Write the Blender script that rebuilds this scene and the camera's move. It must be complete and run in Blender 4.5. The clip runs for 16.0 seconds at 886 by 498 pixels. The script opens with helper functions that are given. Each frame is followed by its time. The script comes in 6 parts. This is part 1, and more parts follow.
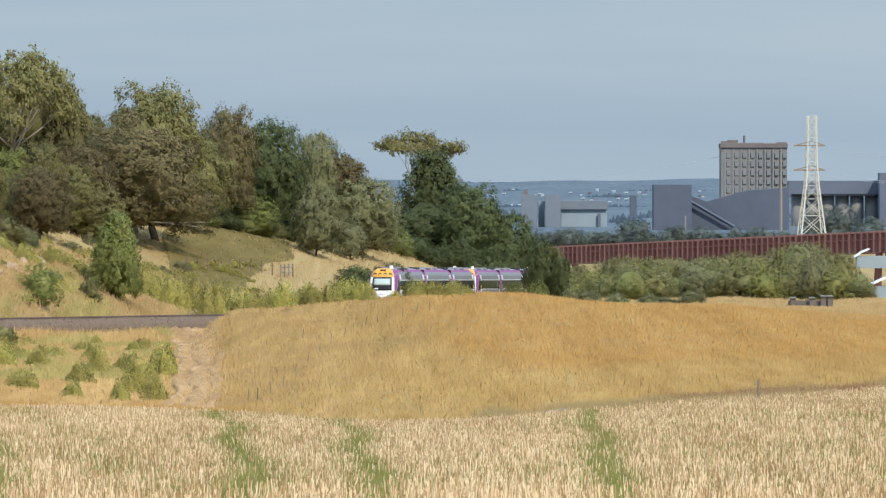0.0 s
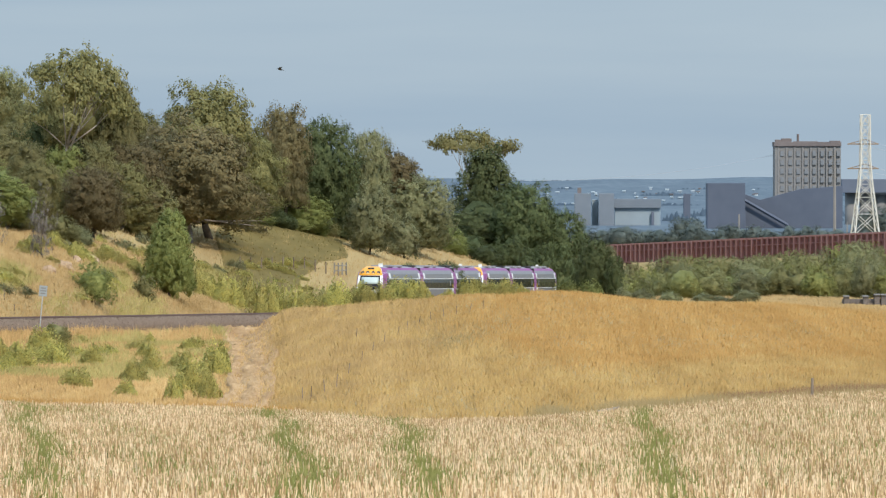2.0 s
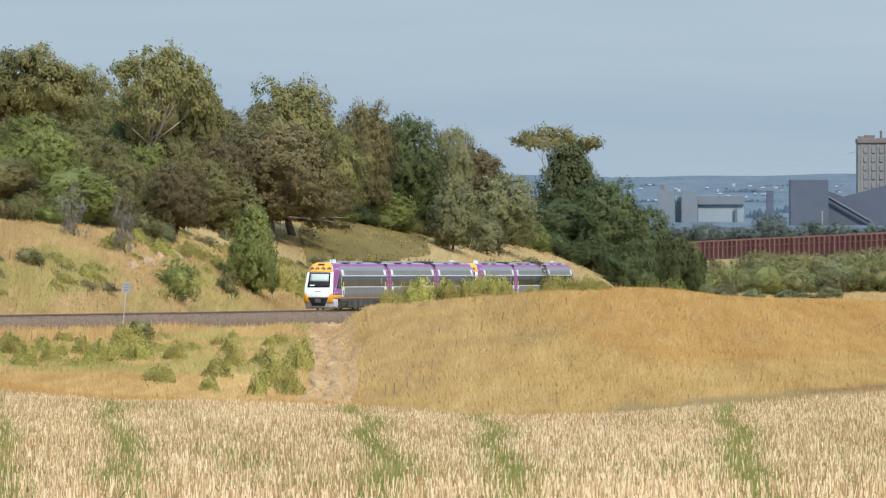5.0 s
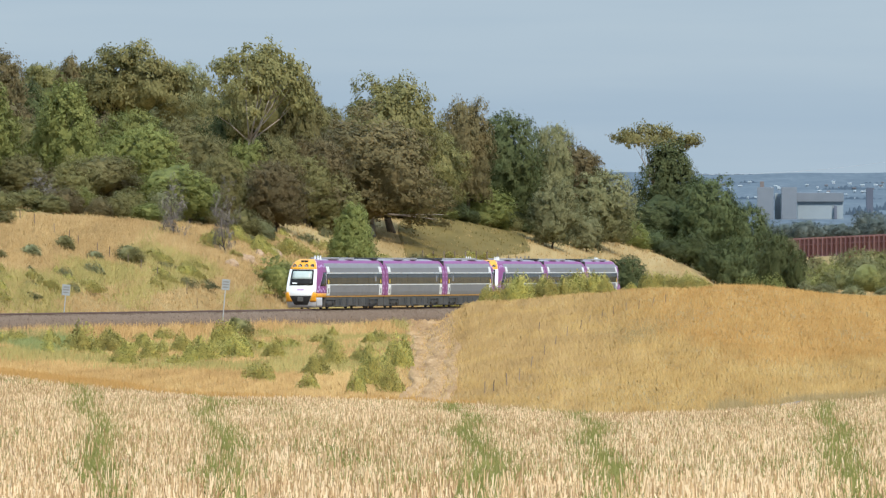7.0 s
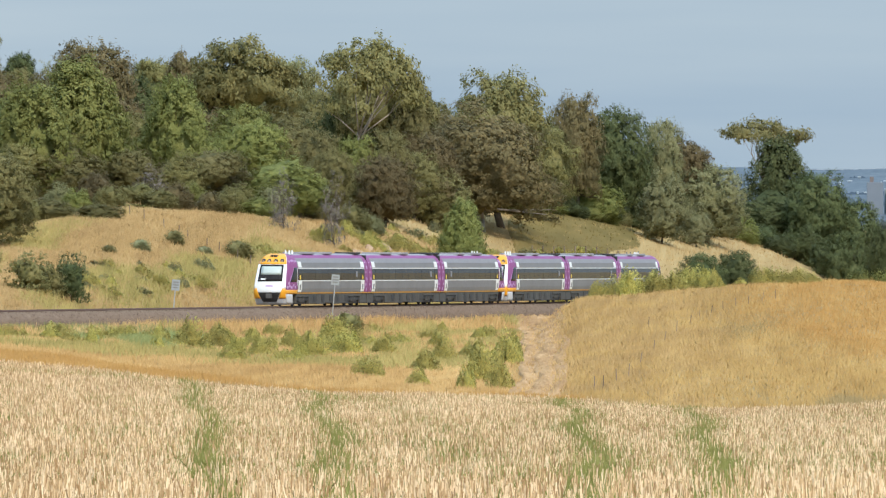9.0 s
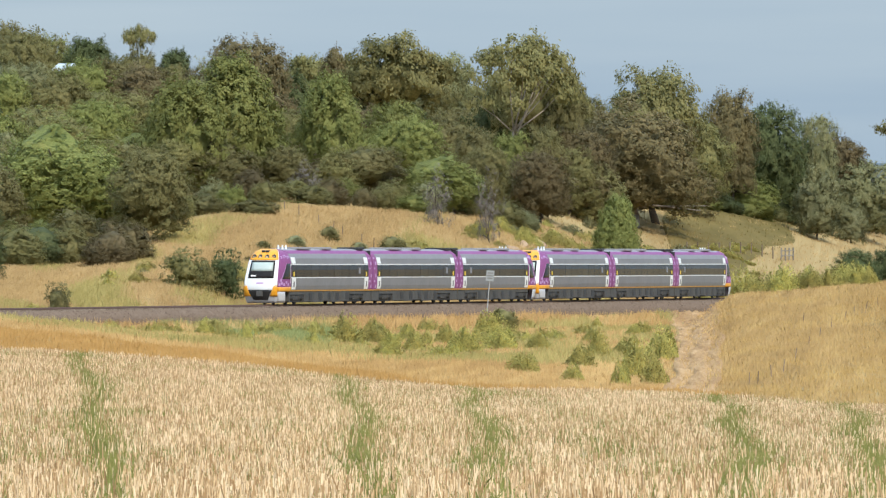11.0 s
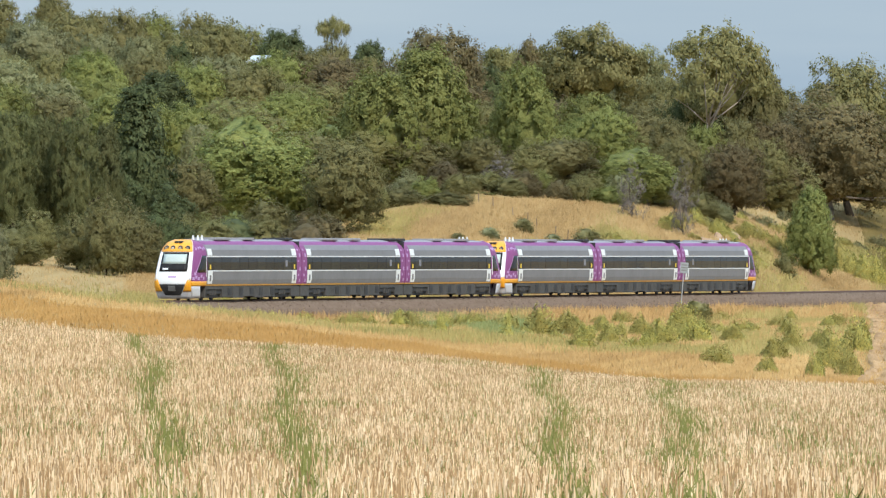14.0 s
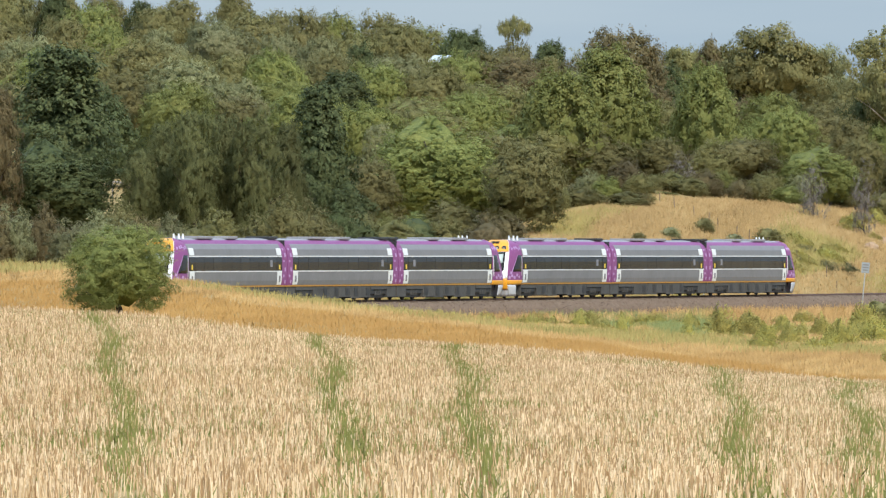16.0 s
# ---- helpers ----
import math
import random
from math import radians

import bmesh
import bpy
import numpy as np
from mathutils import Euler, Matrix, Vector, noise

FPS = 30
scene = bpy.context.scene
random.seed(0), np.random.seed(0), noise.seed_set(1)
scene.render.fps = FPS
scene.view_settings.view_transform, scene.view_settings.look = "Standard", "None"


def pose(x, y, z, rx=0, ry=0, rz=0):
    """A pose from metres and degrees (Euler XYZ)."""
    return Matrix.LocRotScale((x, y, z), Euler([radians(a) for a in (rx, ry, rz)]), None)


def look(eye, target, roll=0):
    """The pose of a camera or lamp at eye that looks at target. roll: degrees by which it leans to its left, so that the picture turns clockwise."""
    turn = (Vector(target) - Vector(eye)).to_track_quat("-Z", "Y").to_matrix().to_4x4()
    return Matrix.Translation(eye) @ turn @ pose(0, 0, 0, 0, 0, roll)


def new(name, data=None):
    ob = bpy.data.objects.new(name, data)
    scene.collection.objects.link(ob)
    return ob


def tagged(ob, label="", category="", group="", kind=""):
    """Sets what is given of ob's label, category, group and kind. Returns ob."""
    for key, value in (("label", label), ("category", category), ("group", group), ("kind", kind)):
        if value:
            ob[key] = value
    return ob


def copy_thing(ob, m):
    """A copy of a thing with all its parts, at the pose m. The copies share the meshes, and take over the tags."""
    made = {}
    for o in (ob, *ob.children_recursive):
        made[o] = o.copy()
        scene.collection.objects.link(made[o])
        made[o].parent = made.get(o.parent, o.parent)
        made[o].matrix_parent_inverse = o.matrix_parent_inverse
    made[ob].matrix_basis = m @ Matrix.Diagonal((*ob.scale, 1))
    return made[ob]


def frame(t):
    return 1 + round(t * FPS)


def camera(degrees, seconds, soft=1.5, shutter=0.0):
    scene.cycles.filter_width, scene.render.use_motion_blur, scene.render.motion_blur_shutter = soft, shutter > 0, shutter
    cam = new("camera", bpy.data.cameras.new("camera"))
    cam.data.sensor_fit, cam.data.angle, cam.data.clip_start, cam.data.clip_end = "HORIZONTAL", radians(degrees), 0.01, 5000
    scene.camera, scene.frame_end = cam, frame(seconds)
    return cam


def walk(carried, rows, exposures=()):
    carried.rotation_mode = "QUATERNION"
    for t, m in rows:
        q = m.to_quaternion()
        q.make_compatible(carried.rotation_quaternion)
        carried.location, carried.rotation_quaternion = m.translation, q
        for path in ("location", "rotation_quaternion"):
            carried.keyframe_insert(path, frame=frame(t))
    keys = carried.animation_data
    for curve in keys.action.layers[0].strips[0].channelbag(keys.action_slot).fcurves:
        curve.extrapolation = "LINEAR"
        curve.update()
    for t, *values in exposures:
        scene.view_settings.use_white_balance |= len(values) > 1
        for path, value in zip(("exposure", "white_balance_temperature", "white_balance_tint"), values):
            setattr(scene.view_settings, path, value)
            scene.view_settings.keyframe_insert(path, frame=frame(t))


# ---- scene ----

# One long lens on a tripod. Bearings (u) are in 1/17956 rad, 784 = straight ahead at the start,
# growing to the right; drops (v) are in the same unit, 321 = eye level, growing downwards.
K = 17956.0
EYE = 14.0
cam = camera(5.0, 16.0, soft=1.3)
PAN = [(0, 0, 0), (0.5, 23.2, -1.0), (1, 50.9, -1.9), (1.5, 73.9, -2.3), (2, 94.8, -2.7), (2.5, 111.8, -3.1),
       (3, 128.2, -4.1), (3.5, 147.0, -4.8), (4, 175.3, -6.0), (6.5, 368.1, -12.2), (7, 417.9, -13.6),
       (7.5, 462.8, -15.7), (8, 510.1, -18.0), (10.5, 807.8, -27.5), (11, 885.6, -29.2), (11.5, 944.6, -31.4),
       (12, 998.7, -33.3), (12.5, 1045.2, -35.5), (13, 1095.3, -39.2), (13.5, 1151.1, -41.2), (14, 1229.0, -43.5),
       (14.5, 1307.2, -44.4), (15, 1391.3, -44.9), (15.5, 1467.0, -44.5), (16, 1549.5, -43.9)]
walk(cam, [(t, pose(0, 0, EYE, 90 - math.degrees((120 - q) / K), 0, math.degrees(p / K))) for t, p, q in PAN], exposures=[(0, 0.42), (3, 0.43), (6.5, 0.5), (16, 0.5)])

# ---- light ----
SUN_AZ, SUN_EL = radians(152), radians(42)   # azimuth from straight ahead, clockwise
sun_dir = Vector((math.sin(SUN_AZ) * math.cos(SUN_EL), math.cos(SUN_AZ) * math.cos(SUN_EL), math.sin(SUN_EL)))
sun = new("sun", bpy.data.lights.new("sun", "SUN"))
sun.data.energy, sun.data.angle, sun.data.color = 2.5, radians(3.0), (1.0, 0.94, 0.84)
sun.matrix_world = look(sun_dir * 100, (0, 0, 0))

world = bpy.data.worlds.new("sky")
scene.world = world
world.use_nodes = True
wn, wl = world.node_tree.nodes, world.node_tree.links
wn.clear()
sky = wn.new("ShaderNodeTexSky")
sky.sky_type, sky.sun_disc = "NISHITA", False
sky.sun_elevation, sky.sun_rotation = SUN_EL, SUN_AZ
sky.air_density, sky.dust_density = 1.0, 0.6
coord = wn.new("ShaderNodeTexCoord")
mapping = wn.new("ShaderNodeMapping")
mapping.inputs["Scale"].default_value = (9, 9, 110)
cloud = wn.new("ShaderNodeTexNoise")
cloud.inputs["Scale"].default_value, cloud.inputs["Detail"].default_value = 1.0, 5
cloud.inputs["Roughness"].default_value = 0.45
tone = wn.new("ShaderNodeValToRGB")
tone.color_ramp.elements[0].position, tone.color_ramp.elements[0].color = 0.36, (2.35, 3.42, 4.7, 1)
tone.color_ramp.elements[1].position, tone.color_ramp.elements[1].color = 0.66, (3.1, 4.08, 5.1, 1)
mix = wn.new("ShaderNodeMixRGB")
mix.inputs[0].default_value = 0.86
bg = wn.new("ShaderNodeBackground")
bg.inputs["Strength"].default_value = 0.092
out = wn.new("ShaderNodeOutputWorld")
wl.new(coord.outputs["Generated"], mapping.inputs["Vector"])
wl.new(mapping.outputs["Vector"], cloud.inputs["Vector"])
wl.new(cloud.outputs["Fac"], tone.inputs["Fac"])
wl.new(sky.outputs["Color"], mix.inputs[1])
wl.new(tone.outputs["Color"], mix.inputs[2])
# an overcast sky grows brighter towards the zenith
split = wn.new("ShaderNodeSeparateXYZ")
lift = wn.new("ShaderNodeMapRange")
lift.inputs["From Min"].default_value, lift.inputs["From Max"].default_value = 0.02, 0.9
lift.inputs["To Min"].default_value, lift.inputs["To Max"].default_value = 1.0, 3.1
scaled = wn.new("ShaderNodeVectorMath")
scaled.operation = "SCALE"
wl.new(coord.outputs["Generated"], split.inputs[0])
wl.new(split.outputs["Z"], lift.inputs["Value"])
wl.new(mix.outputs[0], scaled.inputs[0])
wl.new(lift.outputs["Result"], scaled.inputs["Scale"])
wl.new(scaled.outputs[0], bg.inputs["Color"])
wl.new(bg.outputs["Background"], out.inputs["Surface"])

# ---- materials ----


def material(name, stops, scale=1.0, rough=0.7, metal=0.0, bump=0.0, source="noise", fine=6.0, stretch=(1, 1, 1), leafy=0.0, spread=(0.3, 0.7), shine=0.5):
    """A node material: a colour ramp over noise (two scales) or over each island's or object's own chance."""
    m = bpy.data.materials.new(name)
    m.use_nodes = True
    n, l = m.node_tree.nodes, m.node_tree.links
    b = n["Principled BSDF"]
    b.inputs["Roughness"].default_value, b.inputs["Metallic"].default_value = rough, metal
    b.inputs["Specular IOR Level"].default_value = 0.1 if leafy else min(shine, 0.06) if rough >= 0.9 else shine
    ramp = n.new("ShaderNodeValToRGB")
    el = ramp.color_ramp.elements
    while len(el) < len(stops):
        el.new(0.5)
    for i, c in enumerate(stops):
        el[i].position = spread[0] + (spread[1] - spread[0]) * i / max(1, len(stops) - 1)
        el[i].color = (*c, 1)
    tc = n.new("ShaderNodeTexCoord")
    mp = n.new("ShaderNodeMapping")
    mp.inputs["Scale"].default_value = stretch
    l.new(tc.outputs["Object"], mp.inputs["Vector"])
    n1 = n.new("ShaderNodeTexNoise")
    n1.inputs["Scale"].default_value, n1.inputs["Detail"].default_value = scale, 4
    l.new(mp.outputs["Vector"], n1.inputs["Vector"])
    n2 = n.new("ShaderNodeTexNoise")
    n2.inputs["Scale"].default_value, n2.inputs["Detail"].default_value = scale * fine, 3
    l.new(mp.outputs["Vector"], n2.inputs["Vector"])
    add = n.new("ShaderNodeMath")
    add.operation = "MULTIPLY_ADD"
    add.inputs[1].default_value = 0.5
    half = n.new("ShaderNodeMath")
    half.operation = "MULTIPLY"
    half.inputs[1].default_value = 0.5
    l.new(n2.outputs["Fac"], half.inputs[0])
    l.new(n1.outputs["Fac"], add.inputs[0])
    l.new(half.outputs[0], add.inputs[2])
    value = add.outputs[0]
    if source in ("island", "object", "patch", "leaf"):
        geo = n.new("ShaderNodeNewGeometry" if source != "object" else "ShaderNodeObjectInfo")
        pick = n.new("ShaderNodeMath")
        pick.operation = "MULTIPLY_ADD"
        pick.inputs[1].default_value = {"patch": 0.16, "leaf": 0.2}.get(source, 0.5)
        ease = n.new("ShaderNodeMath")
        ease.operation = "MULTIPLY"
        ease.inputs[1].default_value = {"patch": 0.84, "leaf": 0.8}.get(source, 0.5)
        l.new(geo.outputs["Random Per Island" if source != "object" else "Random"], pick.inputs[0])
        l.new(value, ease.inputs[0])
        l.new(ease.outputs[0], pick.inputs[2])
        value = pick.outputs[0]
    l.new(value, ramp.inputs["Fac"])
    colour = ramp.outputs["Color"]
    if source == "leaf":
        # sprays of leaves as relief, and each crown a little lighter or darker, greener or browner than the next
        n3 = n.new("ShaderNodeTexNoise")
        n3.inputs["Scale"].default_value, n3.inputs["Detail"].default_value = 6.0, 3
        l.new(tc.outputs["Object"], n3.inputs["Vector"])
        spray = n.new("ShaderNodeMapRange")
        spray.inputs["From Min"].default_value, spray.inputs["From Max"].default_value = 0.3, 0.7
        spray.inputs["To Min"].default_value, spray.inputs["To Max"].default_value = 0.82, 1.18
        own = n.new("ShaderNodeObjectInfo")
        shade = n.new("ShaderNodeMapRange")
        shade.inputs["To Min"].default_value, shade.inputs["To Max"].default_value = 0.84, 1.14
        hue = n.new("ShaderNodeMapRange")
        hue.inputs["To Min"].default_value, hue.inputs["To Max"].default_value = 0.49, 0.504
        both = n.new("ShaderNodeMath")
        both.operation = "MULTIPLY"
        hsv = n.new("ShaderNodeHueSaturation")
        l.new(n3.outputs["Fac"], spray.inputs["Value"])
        l.new(own.outputs["Random"], shade.inputs["Value"])
        l.new(own.outputs["Random"], hue.inputs["Value"])
        l.new(spray.outputs[0], both.inputs[0])
        l.new(shade.outputs[0], both.inputs[1])
        l.new(both.outputs[0], hsv.inputs["Value"])
        l.new(hue.outputs[0], hsv.inputs["Hue"])
        l.new(colour, hsv.inputs["Color"])
        colour = hsv.outputs["Color"]
        rough_leaf = n.new("ShaderNodeBump")
        rough_leaf.inputs["Strength"].default_value, rough_leaf.inputs["Distance"].default_value = 0.25, 0.12
        l.new(n3.outputs["Fac"], rough_leaf.inputs["Height"])
        l.new(rough_leaf.outputs["Normal"], b.inputs["Normal"])
    l.new(colour, b.inputs["Base Color"])
    if bump:
        bp = n.new("ShaderNodeBump")
        bp.inputs["Strength"].default_value, bp.inputs["Distance"].default_value = bump, 0.05
        l.new(n2.outputs["Fac"], bp.inputs["Height"])
        l.new(bp.outputs["Normal"], b.inputs["Normal"])
    if leafy:
        tr = n.new("ShaderNodeBsdfTranslucent")
        l.new(colour, tr.inputs["Color"])
        mx = n.new("ShaderNodeMixShader")
        mx.inputs[0].default_value = leafy
        l.new(b.outputs[0], mx.inputs[1])
        l.new(tr.outputs[0], mx.inputs[2])
        l.new(mx.outputs[0], n["Material Output"].inputs["Surface"])
    return m


MAT = {
    "leaf_olive": material("leaf_olive", [(0.174, 0.167, 0.066), (0.254, 0.234, 0.094), (0.348, 0.305, 0.129)], 0.35, 0.6, source="leaf", leafy=0.4),
    "leaf_brown": material("leaf_brown", [(0.144, 0.122, 0.059), (0.204, 0.166, 0.08), (0.282, 0.214, 0.104)], 0.35, 0.6, source="leaf", leafy=0.38),
    "leaf_dark": material("leaf_dark", [(0.076, 0.096, 0.042), (0.117, 0.14, 0.057), (0.172, 0.186, 0.077)], 0.35, 0.6, source="leaf", leafy=0.3),
    "leaf_green": material("leaf_green", [(0.179, 0.199, 0.061), (0.258, 0.274, 0.086), (0.361, 0.354, 0.119)], 0.35, 0.6, source="leaf", leafy=0.38),
    "leaf_grey": material("leaf_grey", [(0.201, 0.207, 0.1), (0.283, 0.28, 0.136), (0.381, 0.358, 0.19)], 0.35, 0.6, source="leaf", leafy=0.38),
    "leaf_weed": material("leaf_weed", [(0.393, 0.384, 0.125), (0.58, 0.53, 0.166), (0.899, 0.728, 0.195)], 0.5, 0.6, source="leaf", leafy=0.45),
    "twig_grey": material("twig_grey", [(0.14, 0.12, 0.1), (0.24, 0.2, 0.17)], 0.6, 0.8, source="island"),
    "bark_pale": material("bark_pale", [(0.22, 0.185, 0.15), (0.36, 0.3, 0.245)], 1.5, 0.8, bump=0.3),
    "bark_dark": material("bark_dark", [(0.05, 0.04, 0.03), (0.11, 0.085, 0.06)], 1.5, 0.9, bump=0.4),
    "soil": material("soil", [(0.27, 0.182, 0.078), (0.35, 0.245, 0.108), (0.43, 0.315, 0.15)], 0.06, 0.95, bump=0.4, fine=6, stretch=(4, 0.1, 1)),
    "stubble": material("stubble", [(0.36, 0.22, 0.108), (0.63, 0.43, 0.238), (0.9, 0.69, 0.45)], 0.05, 0.7, source="island", leafy=0.2, stretch=(4, 0.1, 1)),
    "grass_gold": material("grass_gold", [(0.389, 0.236, 0.092), (0.567, 0.355, 0.145), (0.693, 0.478, 0.215)], 0.06, 0.7, source="patch", leafy=0.25, fine=4, spread=(0.3, 0.7), stretch=(4, 0.1, 1)),
    "grass_green": material("grass_green", [(0.269, 0.237, 0.079), (0.403, 0.33, 0.116), (0.56, 0.44, 0.173)], 0.07, 0.7, source="patch", leafy=0.25, stretch=(4, 0.1, 1)),
    "ballast": material("ballast", [(0.13, 0.088, 0.06), (0.19, 0.132, 0.093), (0.25, 0.18, 0.13)], 2.2, 0.95, bump=0.8),
    "rail": material("rail", [(0.09, 0.045, 0.03), (0.14, 0.075, 0.05)], 3, 0.7, 0.4),
    "dirt": material("dirt", [(0.256, 0.145, 0.065), (0.403, 0.245, 0.118), (0.561, 0.373, 0.194)], 0.2, 0.95, bump=0.6, stretch=(3, 0.3, 1)),
    "timber": material("timber", [(0.15, 0.11, 0.08), (0.26, 0.2, 0.15)], 2, 0.9, source="object"),
    "galvanised": material("galvanised", [(0.42, 0.43, 0.43), (0.55, 0.56, 0.56)], 1.5, 0.5, 0.5),
    "sign_face": material("sign_face", [(0.252, 0.274, 0.274), (0.315, 0.331, 0.324)], 3, 0.6),
    "train_grey": material("train_grey", [(0.17, 0.165, 0.165), (0.22, 0.215, 0.215)], 0.5, 0.5, shine=0.15),
    # A step paler than train_grey; on the cantrail this paints in its reflection
    "train_grey_pale": material("train_grey_pale", [(0.2, 0.195, 0.205), (0.25, 0.243, 0.255)], 0.5, 0.55, shine=0.2),
    "train_purple": material("train_purple", [(0.215, 0.062, 0.18), (0.28, 0.09, 0.235)], 0.6, 0.5, shine=0.15),
    "train_lilac": material("train_lilac", [(0.429, 0.245, 0.468), (0.499, 0.306, 0.53)], 0.6, 0.4),
    "train_pale": material("train_pale", [(0.5, 0.5, 0.51), (0.6, 0.6, 0.61)], 0.8, 0.4),
    "train_white": material("train_white", [(0.72, 0.72, 0.7), (0.82, 0.82, 0.8)], 0.8, 0.35),
    "train_orange": material("train_orange", [(0.76, 0.32, 0.018), (0.85, 0.38, 0.03)], 0.8, 0.4),
    "train_yellow": material("train_yellow", [(0.75, 0.5, 0.03), (0.84, 0.58, 0.05)], 0.8, 0.4),
    "train_under": material("train_under", [(0.062, 0.06, 0.056), (0.105, 0.1, 0.092)], 0.9, 0.7, shine=0.15),
    "train_black": material("train_black", [(0.015, 0.015, 0.016), (0.035, 0.034, 0.034)], 2, 0.6),
    "train_glass": material("train_glass", [(0.014, 0.013, 0.013), (0.032, 0.029, 0.027)], 0.8, 0.18, stretch=(1.2, 1, 1), shine=0.12),
    "concrete": material("concrete", [(0.194, 0.186, 0.178), (0.252, 0.24, 0.226)], 0.08, 0.9),
    # Shed colours lean blue: haze over the far works is painted in
    "shed_grey_hazed": material("shed_grey_hazed", [(0.075, 0.088, 0.119), (0.1, 0.114, 0.148)], 0.05, 0.8),
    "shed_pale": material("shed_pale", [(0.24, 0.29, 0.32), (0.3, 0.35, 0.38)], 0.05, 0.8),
    # Tower windows are paled in colour to imitate haze
    "window_hazed": material("window_hazed", [(0.167, 0.174, 0.18), (0.22, 0.22, 0.225)], 0.1, 0.3),
    "rust": material("rust", [(0.08, 0.024, 0.022), (0.12, 0.04, 0.034), (0.17, 0.06, 0.05)], 0.3, 0.8, source="object"),
    "steel_pale": material("steel_pale", [(0.5, 0.48, 0.43), (0.62, 0.6, 0.54)], 0.3, 0.6),
    # Blue of the far plain is distance haze put into its base colour
    "far_hill_hazed": material("far_hill_hazed", [(0.087, 0.109, 0.131), (0.112, 0.141, 0.165), (0.147, 0.179, 0.2)], 0.25, 0.95, stretch=(0.25, 0.02, 2.2), fine=5),
    "white_wall": material("white_wall", [(0.7, 0.72, 0.72), (0.8, 0.8, 0.8)], 0.1, 0.8),
    "roof_grey": material("roof_grey", [(0.45, 0.5, 0.52), (0.6, 0.64, 0.66)], 0.2, 0.5),
}

# ---- small builders ----
rng = np.random.default_rng(7)


def mesh_object(name, verts, faces, mats, parent=None, label="", smooth=False):
    me = bpy.data.meshes.new(name)
    verts, faces = np.asarray(verts, float), np.asarray(faces, int)
    me.vertices.add(len(verts))
    me.vertices.foreach_set("co", verts.ravel())
    k = faces.shape[1]
    me.loops.add(faces.size)
    me.loops.foreach_set("vertex_index", faces.ravel())
    me.polygons.add(len(faces))
    me.polygons.foreach_set("loop_start", np.arange(0, faces.size, k))
    me.update(calc_edges=True)
    me.validate()
    for m in mats if isinstance(mats, (list, tuple)) else [mats]:
        me.materials.append(MAT[m])
    if smooth:
        me.polygons.foreach_set("use_smooth", np.ones(len(me.polygons), bool))
    ob = new(name, me)
    ob.parent = parent
    return tagged(ob, label)


def part(name, bm, mat, parent=None, label="", smooth=False):
    me = bpy.data.meshes.new(name)
    bmesh.ops.recalc_face_normals(bm, faces=bm.faces)
    bm.to_mesh(me)
    bm.free()
    me.materials.append(MAT[mat])
    if smooth:
        me.polygons.foreach_set("use_smooth", np.ones(len(me.polygons), bool))
    ob = new(name, me)
    ob.parent = parent
    return tagged(ob, label)


def empty(name, label, category, group=""):
    ob = new(name)
    ob.empty_display_size = 0.2
    return tagged(ob, label, category, group)


def box(bm, x0, x1, y0, y1, z0, z1, bevel=0.0):
    r = bmesh.ops.create_cube(bm, size=1.0, matrix=Matrix.Translation(((x0 + x1) / 2, (y0 + y1) / 2, (z0 + z1) / 2)) @ Matrix.Diagonal((x1 - x0, y1 - y0, z1 - z0, 1)))
    if bevel:
        es = list({e for v in r["verts"] for e in v.link_edges})
        bmesh.ops.bevel(bm, geom=es, offset=bevel, segments=2, affect="EDGES", profile=0.6)
    return bm


def tube(bm, a, b, r0, r1, sides=6):
    a, b = Vector(a), Vector(b)
    q = (b - a).to_track_quat("Z", "Y").to_matrix().to_4x4()
    m = Matrix.Translation((a + b) / 2) @ q
    bmesh.ops.create_cone(bm, cap_ends=True, segments=sides, radius1=r0, radius2=r1, depth=(b - a).length, matrix=m)
    return bm


def boxed(name, dims, mat, parent, label="", bevel=0.0):
    return part(name, box(bmesh.new(), *dims, bevel), mat, parent, label)


# ---- the lie of the land ----


def at(u, d, z=0.0):
    a = (u - 784) / K
    return np.stack([d * np.sin(a), d * np.cos(a), np.broadcast_to(z, np.shape(d * np.sin(a)))], -1)


def level(v, d):
    """Height at distance d of what stands v low or high."""
    return EYE - (np.asarray(v) - 321) / K * np.asarray(d)


def prof(u, knots, soft=45):
    x, y = np.array(knots[0::2], float), np.array(knots[1::2], float)
    return sum(np.interp(u + o, x, y) for o in (-soft, -soft / 2, 0, soft / 2, soft)) / 5


# the railway: a gently bending, climbing line
LINE_S = np.arange(-300.0, 521.0)
_q = np.clip(LINE_S, -190, 400) / 300
LINE_H = 0.1192 + 0.115 * _q + 0.160 * _q ** 2 - 0.178 * _q ** 3
LINE_X = np.concatenate([[0], np.cumsum(-np.sin((LINE_H[1:] + LINE_H[:-1]) / 2))])
LINE_Y = np.concatenate([[0], np.cumsum(-np.cos((LINE_H[1:] + LINE_H[:-1]) / 2))])
LINE_X += -6.116 - LINE_X[300]
LINE_Y += 1000.3 - LINE_Y[300]
LINE_Z = EYE - 12.75 + 0.0093 * LINE_S
LINE_U = 784 + K * np.arctan2(LINE_X, LINE_Y)
LINE_D = np.hypot(LINE_X, LINE_Y)


def on_line(s, side=0.0):
    """A place on the rails: s along the line, side metres to its camera side."""
    h = np.interp(s, LINE_S, LINE_H)
    return np.array([np.interp(s, LINE_S, LINE_X) + side * np.cos(h), np.interp(s, LINE_S, LINE_Y) - side * np.sin(h), np.interp(s, LINE_S, LINE_Z)])


